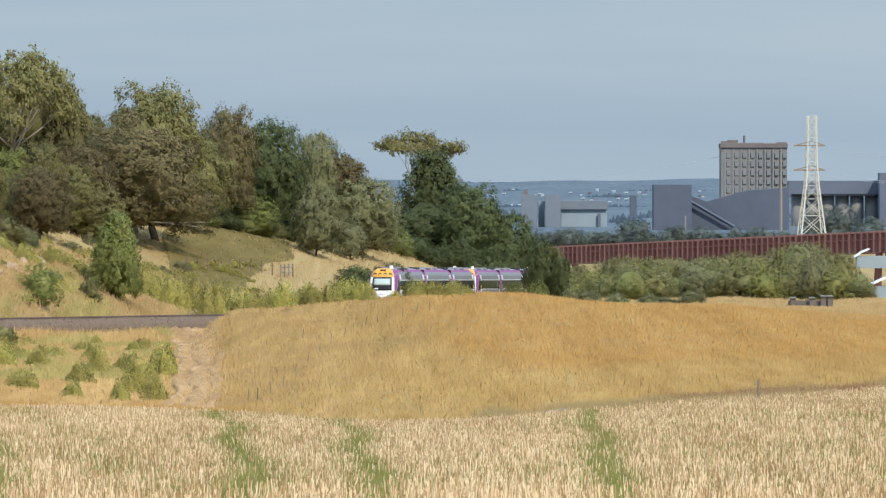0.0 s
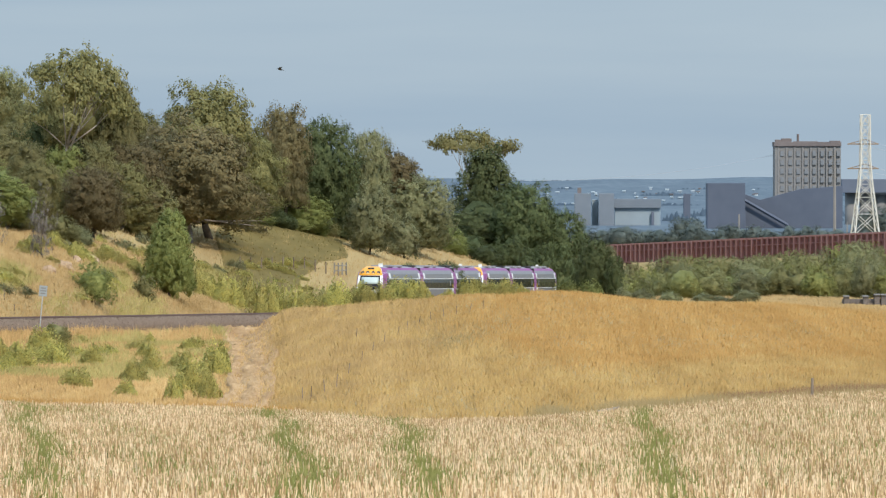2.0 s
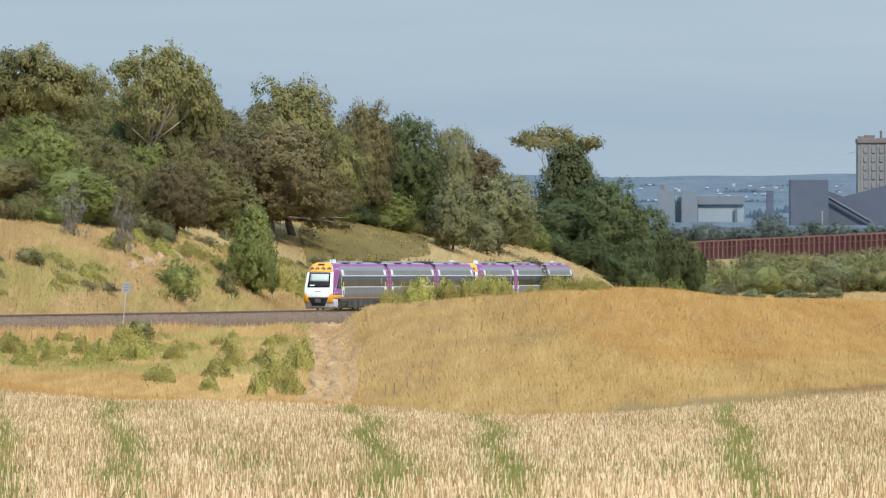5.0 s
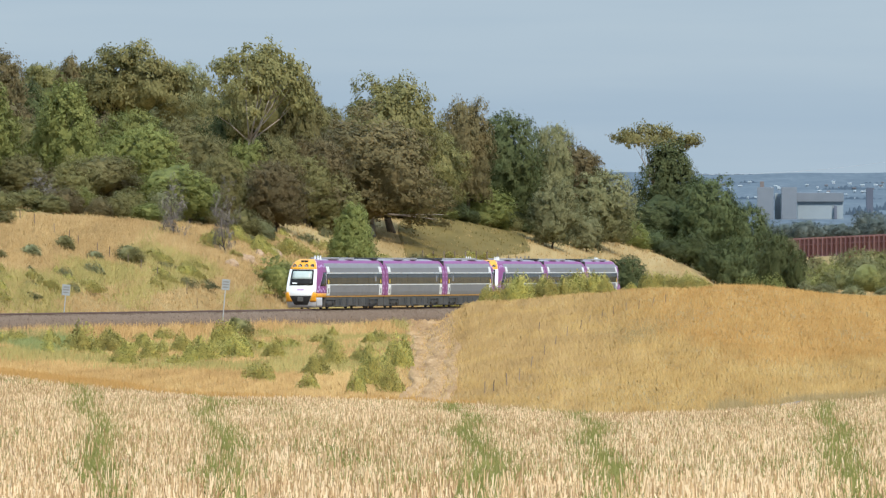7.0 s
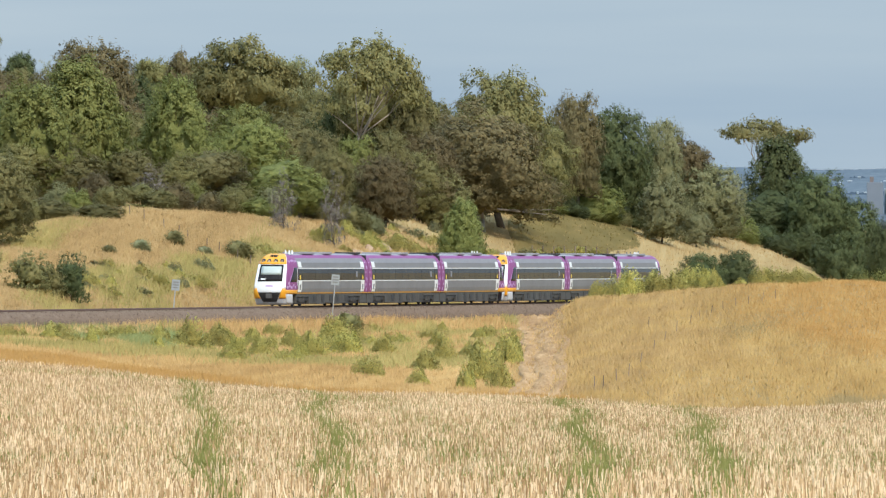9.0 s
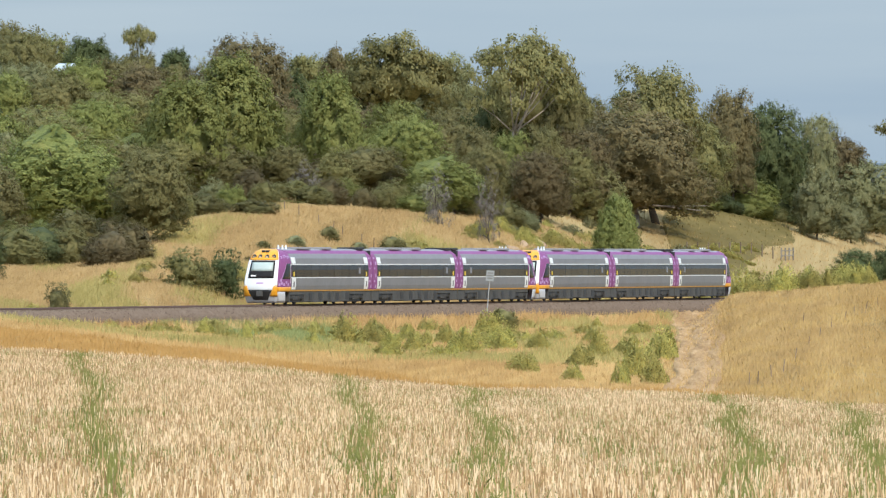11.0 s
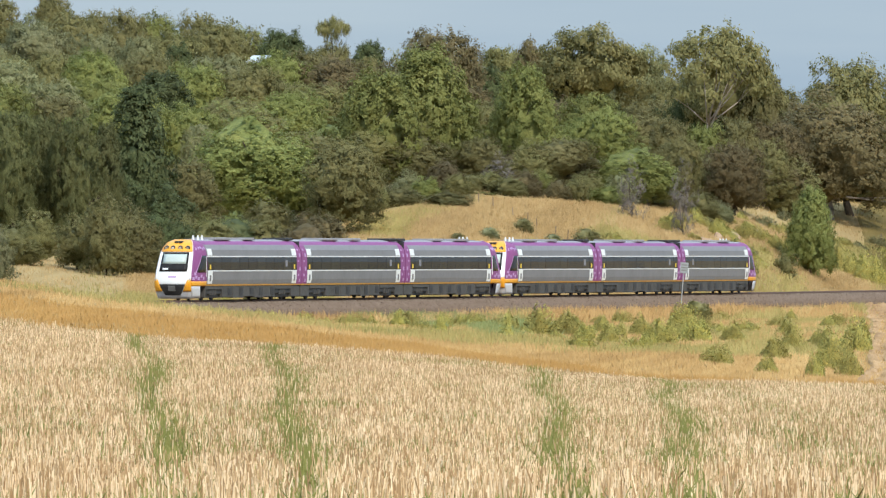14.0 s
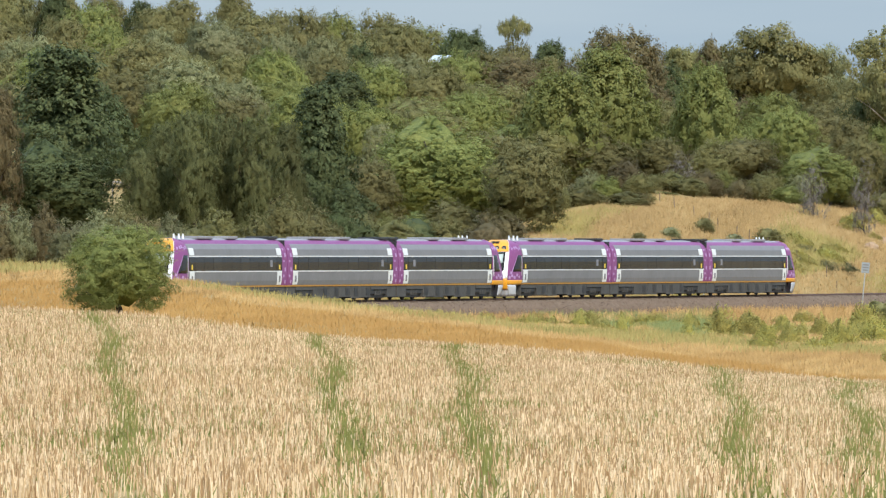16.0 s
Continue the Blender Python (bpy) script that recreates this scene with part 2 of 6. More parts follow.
def line_at(u):
    """Distance and height of the rails along bearing u."""
    order = np.argsort(LINE_U)
    return np.interp(u, LINE_U[order], LINE_D[order]), np.interp(u, LINE_U[order], LINE_Z[order])


def natural(u, d):
    """The land without the railway's earthworks."""
    ld, lz = line_at(u)
    drop = lambda knots, dist: level(prof(u, knots), dist)
    one = np.ones_like(u)
    right = np.clip((u - 340) / 80, 0, 1)
    far = np.clip((u - 900) / 120, 0, 1)
    edge = [-2600, 560, -1551, 597, -1251, 617, -767, 660, -262, 704, 17, 726, 400, 742, 660, 752, 900, 748, 1100, 735, 1300, 715, 1568, 690, 2400, 640]
    d4 = prof(u, [-1500, 600, -1150, 560, -900, 560, -700, 600, -262, 650, 2000, 650])
    v4 = [-1900, 490, -1500, 505, -1150, 551, -900, 590, -700, 612, -262, 640, 17, 647, 330, 650, 420, 630, 560, 620, 1100, 620, 1568, 640]
    crest = [330, 560, 400, 556, 450, 548, 560, 540, 650, 530, 730, 522, 900, 520, 1050, 537, 1300, 548, 1568, 577, 2000, 590]
    d5 = (ld - 26) * (1 - right) + 800 * right
    z5 = (lz - 1.9) * (1 - right) + drop(crest, 800.0) * right
    d6 = ld * (1 - far) + 1050 * far
    z6 = (lz - 1.2) * (1 - far) + drop([900, 545, 1600, 543], 1050.0) * far
    d7 = prof(u, [-1500, 760, -750, 810, -386, 860, -46, 900, 154, 930, 310, 950, 500, 1030, 700, 1085, 900, 1200, 1000, 1150])
    d7 = np.maximum(d7, d6 + 12)
    z7 = drop([-1600, 490, -1000, 500, -746, 487, -606, 432, -386, 387, -46, 413, 100, 440, 170, 480, 230, 515, 320, 535, 420, 478, 520, 470, 700, 472, 900, 520, 1100, 530], d7)
    d8 = np.maximum(prof(u, [-1500, 950, -386, 960, -46, 1000, 350, 1040, 520, 1070, 700, 1130, 900, 1260, 1100, 1230]), d7 + 15)
    z8 = drop([-1500, 330, -750, 350, -386, 345, -46, 375, 200, 395, 350, 394, 450, 412, 520, 431, 600, 430, 700, 450, 900, 500, 1100, 531, 1600, 535], d8)
    d9 = 1340 * one
    z9 = EYE + prof(u, [-2000, 13, -1550, 12, -1000, 9, -500, 4, 0, 0, 400, -4, 600, -8, 800, -13, 1000, -17, 1568, -19])
    d10 = 1800 * one
    z10 = EYE + prof(u, [-2000, 14, -1000, 9, 0, 0, 600, -16, 900, -24, 1568, -26])
    d11 = 2550 * one
    z11 = EYE + prof(u, [-2000, 0, 0, -8, 900, -13, 1600, -13])
    stack = [(0 * one, EYE - 1.7 * one), (60 * one, EYE - 2.9 * one), (180 * one, EYE - 5.55 * one), (450 * one, drop(edge, 450.0)), (d4, drop(v4, d4)), (d5, z5), (d6, z6), (d7, z7), (d8, z8), (d9, z9), (d10, z10), (d11, z11), (5000 * one, EYE - 10 * one)]
    total = 0
    for o in (-1.0, -0.5, 0, 0.5, 1.0):
        dd = d + o * np.clip(d * 0.014, 0, 12)
        z = stack[0][1] + 0
        for (a, za), (b, zb) in zip(stack[:-1], stack[1:]):
            f = np.clip((dd - a) / np.maximum(b - a, 1e-3), 0, 1)
            z = np.where(dd >= a, za + (zb - za) * f, z)
        total = total + z / 5
    return total


def ground(u, d, base=False):
    u, d = np.broadcast_arrays(np.asarray(u, float), np.asarray(d, float))
    shape = u.shape
    u, d = u.ravel(), d.ravel()
    z = natural(u, d)
    near = np.where((d > 560) & (d < 1300) & (u < 1300) & (u > -2400))[0]
    for chunk in np.array_split(near, max(1, len(near) // 4000)):
        p = at(u[chunk], d[chunk])
        dx, dy = p[:, 0][:, None] - LINE_X[::3], p[:, 1][:, None] - LINE_Y[::3]
        i = np.argmin(dx * dx + dy * dy, 1)
        dist = np.hypot(dx[np.arange(len(i)), i], dy[np.arange(len(i)), i])
        f = np.clip((dist - 3.8) / 5.0, 0, 1)
        f = f * f * (3 - 2 * f)
        z[chunk] = (LINE_Z[::3][i] - 1.25) * (1 - f) + z[chunk] * f
    return z.reshape(shape)


def bumpy(x, y):
    return 0.16 * np.sin(x * 0.31 + 1.3 * np.sin(y * 0.023)) * np.sin(y * 0.031 + 0.7) + 0.06 * np.sin(x * 0.9 + 0.4) * np.sin(y * 0.07)


def land(u, d):
    p = at(np.asarray(u, float), np.asarray(d, float))
    quiet = np.clip((np.asarray(d, float) - 200) / 300, 0, 1)
    return ground(u, d) + bumpy(p[..., 0], p[..., 1]) * quiet


def ground_sheet():
    us = np.concatenate([np.linspace(784 - K * math.pi, -2600, 40)[:-1], np.arange(-2600, 2600, 16.0), np.linspace(2600, 784 + K * math.pi, 35)[:-1]])
    ds = np.concatenate([np.linspace(0.4, 180, 20), np.linspace(186, 560, 60), np.linspace(564, 1160, 150), np.geomspace(1170, 4990, 40)])
    uu, dd = np.meshgrid(us, ds)
    zz = land(np.clip(uu, -2600, 2600), dd)
    v = at(uu, dd)
    v[..., 2] = zz
    n, m = len(ds), len(us)
    i, j = np.meshgrid(np.arange(n - 1), np.arange(m), indexing="ij")
    jj = (j + 1) % m
    f = np.stack([i * m + j, i * m + jj, (i + 1) * m + jj, (i + 1) * m + j], -1).reshape(-1, 4)
    hub = np.array([[k, (k + 1) % m, (k + 2) % m, n * m] for k in range(0, m, 2)])
    ob = mesh_object("ground", np.concatenate([v.reshape(-1, 3), [[0, 0, zz[0].mean()]]]), np.concatenate([f, hub]), "soil", smooth=True)
    return tagged(ob, "dry rolling farmland with stubble field and grassy slopes", "ground", kind="structure")


ground_sheet()

# ---- railway ----


def ribbon(name, s0, s1, step, section, mat, label, category, kind="", group=""):
    """A solid of constant cross-section (side, height) laid along the line."""
    ss = np.arange(s0, s1 + 0.1, step)
    k = len(section)
    v = []
    for s in ss:
        for side, up in section:
            p = on_line(s, side)
            v.append((p[0], p[1], p[2] + up))
    f = [(i * k + j, i * k + (j + 1) % k, (i + 1) * k + (j + 1) % k, (i + 1) * k + j) for i in range(len(ss) - 1) for j in range(k)]
    return tagged(mesh_object(name, v, f, mat, smooth=False), label, category, group, kind)


def railway():
    ribbon("ballast_bed", -280, 500, 4, [(-3.8, -1.5), (-2.1, -0.2), (2.1, -0.2), (3.7, -1.5)], "ballast", "grey-brown crushed stone ballast bed under the rails", "ballast", "structure")
    for side in (-0.8, 0.8):
        ribbon("rail", -280, 500, 4, [(side - 0.07, -0.16), (side - 0.035, 0), (side + 0.035, 0), (side + 0.07, -0.16)], "rail", "rusty brown steel rail on sleepers", "rail", group="rails of the line")
    bm = box(bmesh.new(), -0.12, 0.12, -1.3, 1.3, -0.12, 0.12, 0.02)
    first = part("sleeper", bm, "timber", None)
    bed = bpy.data.objects["ballast_bed"]
    spots = np.arange(90, 400, 1.25)
    for i, s in enumerate(spots[:290]):
        p = on_line(s)
        h = np.interp(s, LINE_S, LINE_H)
        ob = first if i == 0 else new("sleeper", first.data)
        ob.matrix_basis = pose(p[0], p[1], p[2] - 0.24, 0, 0, math.degrees(math.atan2(-math.cos(h), -math.sin(h))))
        ob.parent = bed


def ballast_stones():
    k = 42000
    s, side = rng.uniform(60, 430, k), rng.uniform(-2.4, 3.75, k)
    h = np.interp(s, LINE_S, LINE_H)
    up = np.interp(side, [-3.8, -2.1, 2.1, 3.7], [-1.5, -0.2, -0.2, -1.5])
    p = np.stack([np.interp(s, LINE_S, LINE_X) + side * np.cos(h), np.interp(s, LINE_S, LINE_Y) - side * np.sin(h), np.interp(s, LINE_S, LINE_Z) + up + 0.02], -1)
    v, f = leaf_cards(p, np.tile([0.3, -0.6, 0.7], (k, 1)), 0.05, 0.8)
    tagged(mesh_object("ballast_stones", v, f, "stone_chip"), "loose grey-brown ballast stones", "stones", kind="stuff")


railway()

# ---- the railcars ----
SIDE = [(1.38, 0.98), (1.46, 1.4), (1.475, 2.0), (1.475, 2.6), (1.45, 3.05), (1.37, 3.45), (1.22, 3.75), (0.98, 3.97), (0.6, 4.12), (0.25, 4.18), (0.0, 4.2)]
SY, SZ = np.array([p[0] for p in SIDE]), np.array([p[1] for p in SIDE])


def strip_line(z0, z1):
    zs = [z0] + [z for z in SZ if z0 + 0.02 < z < z1 - 0.02] + [z1]
    return [(float(np.interp(z, SZ, SY)), z) for z in zs]


def prism(bm, line, x0, x1, proud=0.0, thick=0.05):
    """A panel that follows the side's outline from x0 to x1, with its own thickness."""
    n = len(line)
    norm = []
    for i in range(n):
        a, b = line[max(0, i - 1)], line[min(n - 1, i + 1)]
        dy, dz = b[0] - a[0], b[1] - a[1]
        q = math.hypot(dy, dz) or 1
        sgn = 1 if line[0][0] >= 0 else -1
        norm.append((sgn * abs(dz) / q, abs(dy) / q))
    outer = [(y + ny * proud, z + nz * proud) for (y, z), (ny, nz) in zip(line, norm)]
    inner = [(y - ny * thick, z - nz * thick) for (y, z), (ny, nz) in zip(line, norm)]
    ring = outer + inner[::-1]
    a = [bm.verts.new((x0, y, z)) for y, z in ring]
    b = [bm.verts.new((x1, y, z)) for y, z in ring]
    m = len(ring)
    for i in range(m):
        bm.faces.new((a[i], a[(i + 1) % m], b[(i + 1) % m], b[i]))
    for i in range(n - 1):
        bm.faces.new((a[i], a[i + 1], a[m - 2 - i], a[m - 1 - i]))
        bm.faces.new((b[i], b[i + 1], b[m - 2 - i], b[m - 1 - i]))
    return bm


def panel(name, car, mat, z0, z1, x0, x1, proud=0.0, label="", sides=(1, -1)):
    for sd in sides:
        bm = prism(bmesh.new(), [(sd * y, z) for y, z in strip_line(z0, z1)], x0, x1, proud)
        part(name, bm, mat, car, label)


def bogie(car, x):
    frame_part = part("bogie", box(bmesh.new(), x - 1.85, x + 1.85, -1.15, 1.15, 0.16, 0.82, 0.06), "train_black", car, "dark bogie frame")
    for ax in (-1.15, 1.15):
        for sd in (-1, 1):
            bm = tube(bmesh.new(), (x + ax, sd * 0.74, 0.43), (x + ax, sd * 0.88, 0.43), 0.43, 0.43, 16)
            tube(bm, (x + ax, sd * 0.88, 0.43), (x + ax, sd * 1.18, 0.43), 0.16, 0.13, 10)
            part("wheel", bm, "train_black", frame_part, "dark steel wheel with axle box")
    for sd in (-1, 1):
        part("side_frame", box(bmesh.new(), x - 1.9, x + 1.9, sd * 1.2 - 0.08, sd * 1.2 + 0.08, 0.42, 0.72, 0.05), "train_black", frame_part)
    for ax in (-0.55, 0.0, 0.55):
        for sd in (-1, 1):
            part("spring", tube(bmesh.new(), (x + ax, sd * 1.2, 0.35), (x + ax, sd * 1.2, 0.95), 0.13, 0.13, 8), "train_under", frame_part)


NOSE = [(0.12, -0.45, 1.18), (0.6, -0.18, 1.28), (1.0, -0.02, 1.3), (1.35, 0.0, 1.3), (2.05, -0.22, 1.26), (3.2, -0.85, 1.18), (3.55, -1.1, 1.1), (3.95, -1.6, 0.92), (4.16, -2.3, 0.6)]
NZ, NX, NW = (np.array([p[i] for p in NOSE]) for i in range(3))


def nose_front(fy, z, tip):
    w = np.interp(z, NZ, NW)
    return Vector((tip + np.interp(z, NZ, NX) - 0.28 * fy * fy, fy * w, z))


def nose_side(t, z, tip, sd, reach=3.4):
    a = nose_front(sd, z, tip)
    zb = min(max(z, 0.99), 4.19)
    y = float(np.interp(zb, SZ, SY))
    b = Vector((tip - reach, sd * y, z))
    p = a.lerp(b, t)
    p.y += sd * 0.10 * math.sin(math.pi * t) * (1 if z < 3.6 else 0.5)
    return p


def patch(fn, a0, a1, z0, z1, push, na=6, nz=6):
    """A curved plate over a span of the nose, 4 cm thick, pushed out by push."""
    bm = bmesh.new()
    grid = [[fn(a0 + (a1 - a0) * i / na, z0 + (z1 - z0) * j / nz) for i in range(na + 1)] for j in range(nz + 1)]
    centre = Vector((grid[0][0].x - 4, 0, 2.0))
    top = [[bm.verts.new(p + (p - centre).normalized() * push) for p in row] for row in grid]
    low = [[bm.verts.new(p - (p - centre).normalized() * 0.04) for p in row] for row in grid]
    for j in range(nz):
        for i in range(na):
            bm.faces.new((top[j][i], top[j][i + 1], top[j + 1][i + 1], top[j + 1][i]))
            bm.faces.new((low[j][i], low[j + 1][i], low[j + 1][i + 1], low[j][i + 1]))
    rim = [(0, i) for i in range(na)] + [(j, na) for j in range(nz)] + [(nz, i) for i in range(na, 0, -1)] + [(j, 0) for j in range(nz, 0, -1)]
    for (j0, i0), (j1, i1) in zip(rim, rim[1:] + rim[:1]):
        bm.faces.new((top[j0][i0], low[j0][i0], low[j1][i1], top[j1][i1]))
    return bm


def cab(car, tip):
    front = lambda fy, z: nose_front(fy, z, tip)
    part("nose_shell", patch(front, -1, 1, 0.98, 4.16, 0.0, 8, 14), "train_white", car, "white cab front", True)
    part("brow", patch(front, -0.97, 0.97, 3.31, 4.15, 0.02, 8, 8), "train_orange", car, "orange brow above the windscreen", True)
    screen = part("windscreen", patch(front, -0.79, 0.79, 1.97, 3.28, 0.02, 8, 6), "train_glass", car, "large dark windscreen", True)
    part("blind", patch(front, -0.68, 0.68, 2.5, 3.14, 0.032, 6, 3), "windscreen_sky", screen, "pale sun blind behind the glass", True)
    part("white_marking", patch(front, -0.6, -0.28, 2.1, 2.2, 0.034, 2, 2), "train_white", screen)
    for fy in (-0.68, -0.24, 0.24, 0.68):
        c = front(fy, 3.56)
        bm = tube(bmesh.new(), c + Vector((-0.1, 0, 0.04)), c + Vector((0.07, 0, -0.03)), 0.16, 0.16, 14)
        lamp = part("headlight", bm, "train_black", car, "round dark headlight surround")
        part("lens", tube(bmesh.new(), c + Vector((0.03, 0, -0.01)), c + Vector((0.085, 0, -0.04)), 0.115, 0.115, 12), "lamp_on" if abs(fy) < 0.3 else "lamp_off", lamp)
    for fy in (-0.16, 0.16):
        c = front(fy, 3.95)
        part("horn", box(bmesh.new(), c.x - 0.25, c.x + 0.12, c.y - 0.13, c.y + 0.13, 3.88, 4.05, 0.03), "train_black", car)
    part("coupler_recess", patch(lambda f, z: front(f * (0.46 + 0.34 * (z - 0.4)), z), -1, 1, 0.36, 1.1, 0.03, 6, 5), "train_black", car, "black coupler recess")
    part("coupler", box(bmesh.new(), tip - 0.3, tip + 0.12, -0.24, 0.24, 0.62, 1.0, 0.05), "train_under", car)
    part("mark", patch(front, -0.22, 0.22, 1.56, 1.66, 0.012, 3, 2), "train_lilac", car)
    part("lower_skirt", patch(front, -1, 1, 0.12, 1.0, -0.005, 8, 5), "train_pale", car, "silver lower front skirt", True)
    for sd in (-1, 1):
        side = lambda t, z, s=sd: nose_side(t, z, tip, s)
        part("orange_corner", patch(lambda f, z, s=sd: front(s * (0.56 + 0.3 * (z - 0.6) + f * (0.435 - 0.3 * (z - 0.6))), z), 0, 1, 0.62, 1.42, 0.02, 3, 6), "train_orange", car, "orange corner panel", True)
        part("cab_side", patch(side, 0, 1, 0.98, 4.15, 0.0, 8, 14), "train_purple", car, "purple cab side", True)
        part("white_edge", patch(side, 0, 0.1, 1.36, 3.75, 0.014, 2, 8), "train_purple", car, "", True)
        part("front_edge", patch(front, sd * 0.88, sd * 0.995, 1.36, 3.32, 0.015, 2, 8), "train_white", car, "white edge of the cab front", True)
        lean = lambda t, z, s=sd: nose_side(0.27 + 0.24 * (z - 1.9) + (0.63 - 0.24 * (z - 1.9)) * t, z, tip, s)
        part("cab_window", patch(lean, 0, 1, 1.9, 3.05, 0.02, 5, 6), "train_glass", car, "dark cab side window", True)
        part("window_trim", patch(side, 0.905, 0.94, 1.6, 3.0, 0.022, 1, 6), "train_white", car)
        part("window_trim", patch(lean, -0.09, -0.02, 1.85, 3.08, 0.022, 1, 6), "train_lilac", car)
        part("orange_flash", patch(side, 0, 1, 0.98, 1.3, 0.024, 8, 3), "train_orange", car, "orange lower cab flash", True)
        part("side_skirt", patch(side, 0, 0.5, 0.14, 0.98, 0.0, 5, 4), "train_pale", car, "silver side skirt", True)
        for n, t0 in enumerate((0.12, 0.3, 0.46, 0.62, 0.8)):
            part("flake", patch(side, t0, t0 + 0.09, 3.42 + 0.05 * (n % 3), 3.6 + 0.05 * (n % 3), 0.024, 2, 3), "train_lilac", car)
        for t0, z0 in ((0.06, 1.4), (0.2, 1.5), (0.34, 1.4), (0.5, 1.56), (0.66, 1.42), (0.14, 1.72)):
            part("flake", patch(side, t0, t0 + 0.11, z0, z0 + 0.19, 0.024, 2, 2), "train_lilac", car)
    for x in (3.2, 4.3, 5.2):
        part("aerial", tube(bmesh.new(), (tip - x, 0.5, 4.1), (tip - x, 0.5, 4.45), 0.09, 0.05, 8), "train_white", car)


def railcar(length, cabbed, label):
    """x forward, z up from the rail head, middle of the car at the origin."""
    car = empty("railcar", label, "railcar", "railcars of the train")
    a, b = -length / 2 + 0.08, length / 2 - (3.4 if cabbed else 0.08)
    bm = prism(bmesh.new(), [(y - 0.06, z) for y, z in SIDE[:-1]] + [(0, 4.14)], a, b, 0, 0.3)
    prism(bm, [(0.06 - y, z) for y, z in SIDE[:-1]] + [(0, 4.14)], a, b, 0, 0.3)
    box(bm, a, b, -1.3, 1.3, 0.9, 1.05)
    box(bm, a, a + 0.1, -1.3, 1.3, 1.0, 4.05)
    part("body_core", bm, "train_black", car, "dark body structure")
    ends = [(a, a + 1.15)] + ([] if cabbed else [(b - 1.15, b)])
    x0, x1 = a + 1.15, b - (0 if cabbed else 1.15)
    panel("lower_panel", car, "train_grey", 1.1, 1.98, x0, x1, label="brushed grey lower side panel")
    panel("orange_line", car, "train_orange_dark", 0.99, 1.085, a, b, 0.01, "thin orange line along the sill")
    panel("white_line", car, "train_white", 1.975, 2.045, x0, x1, 0.012)
    panel("white_line", car, "train_white", 2.955, 3.025, x0, x1, 0.012)
    panel("upper_panel", car, "train_grey", 3.02, 3.42, x0, x1, label="grey upper side panel")
    panel("silver_band", car, "train_grey_pale", 3.425, 3.8, x0, x1, label="grey cantrail band, paler tone for its reflection")
    panel("purple_shoulder", car, "train_purple", 3.805, 4.05, a, b, label="purple roof shoulder")
    for sd in (1, -1):
        bm = prism(bmesh.new(), [(sd * y, z) for y, z in strip_line(4.055, 4.195)], a, b)
        part("roof", bm, "train_roof", car, "dull grey roof")
    for e0, e1 in ends:
        panel("end_panel", car, "train_purple", 1.09, 3.8, e0, e1, 0.004, "purple car end panel")
        for n, (z0, z1) in enumerate(((1.2, 1.42), (1.62, 1.78), (2.0, 2.26), (2.62, 2.74), (2.95, 3.2), (3.4, 3.52))):
            mid = (e0 + e1) / 2 + (0.16 if n % 2 else -0.16)
            panel("flake", car, "train_lilac", z0, z1, mid - 0.14, mid + 0.14, 0.012)
    doors = [x0] + ([b - 1.25] if cabbed else [x1 - 1.15])
    for i, dx in enumerate(doors):
        for sd in (1, -1):
            door = part("door", prism(bmesh.new(), [(sd * y, z) for y, z in strip_line(1.12, 1.98)], dx + 0.08, dx + 1.08, 0.02), "train_white", car, "white door panel with a printed mark")
            part("door_top", prism(bmesh.new(), [(sd * y, z) for y, z in strip_line(3.06, 3.52)], dx + 0.08, dx + 1.08, 0.02), "train_white", door)
            part("door_window", prism(bmesh.new(), [(sd * y, z) for y, z in strip_line(2.05, 2.95)], dx, dx + 1.15, 0.005), "train_glass", door)
            part("yellow_strip", prism(bmesh.new(), [(sd * y, z) for y, z in strip_line(2.12, 2.44)], dx + 0.45, dx + 0.72, 0.02), "train_yellow", door)
            part("grip", prism(bmesh.new(), [(sd * y, z) for y, z in strip_line(1.3, 1.72)], dx + 0.42, dx + 0.74, 0.035), "train_grey", door)
    w0, w1 = doors[0] + 1.2, doors[1] - 0.05
    count = 9
    step = (w1 - w0) / count
    for i in range(count):
        for sd in (1, -1):
            bm = prism(bmesh.new(), [(sd * y, z) for y, z in strip_line(2.05, 2.95)], w0 + i * step + 0.03, w0 + (i + 1) * step - 0.03, 0.0)
            part("window_pane", bm, "train_glass" if i % 3 else "train_pane", car)
    for xs in (w0 + 1.0,):
        panel("sticker", car, "train_grey_pale", 2.3, 2.75, xs, xs + 0.5, 0.01)
    bx = (-length / 2 + 4.1, length / 2 - (5.2 if cabbed else 4.1))
    for x in bx:
        bogie(car, x)
    cuts = [bx[0] + 1.95, bx[0] + 4.6, -1.9, 0.6, 3.2, bx[1] - 1.95]
    for n, (q0, q1) in enumerate(zip(cuts[:-1], cuts[1:])):
        low = (0.2, 0.16, 0.24, 0.16, 0.2)[n]
        case = part("equipment_case", box(bmesh.new(), q0 + 0.03, q1 - 0.03, -1.36, 1.36, low, 0.99, 0.03), "train_under", car, "grey underfloor equipment case")
        for sd in (-1, 1):
            part("grille", box(bmesh.new(), q0 + 0.3, q0 + 1.1, sd * 1.37 - 0.012, sd * 1.37 + 0.012, low + 0.16, 0.84, 0), "train_black", case)
    part("equipment_case", box(bmesh.new(), a + 0.05, bx[0] - 1.9, -1.34, 1.34, 0.2, 0.97, 0.04), "train_under", car, "grey underfloor equipment case")
    part("equipment_case", box(bmesh.new(), bx[1] + 1.95, b - 0.05, -1.34, 1.34, 0.2, 0.97, 0.04), "train_under", car, "grey underfloor equipment case")
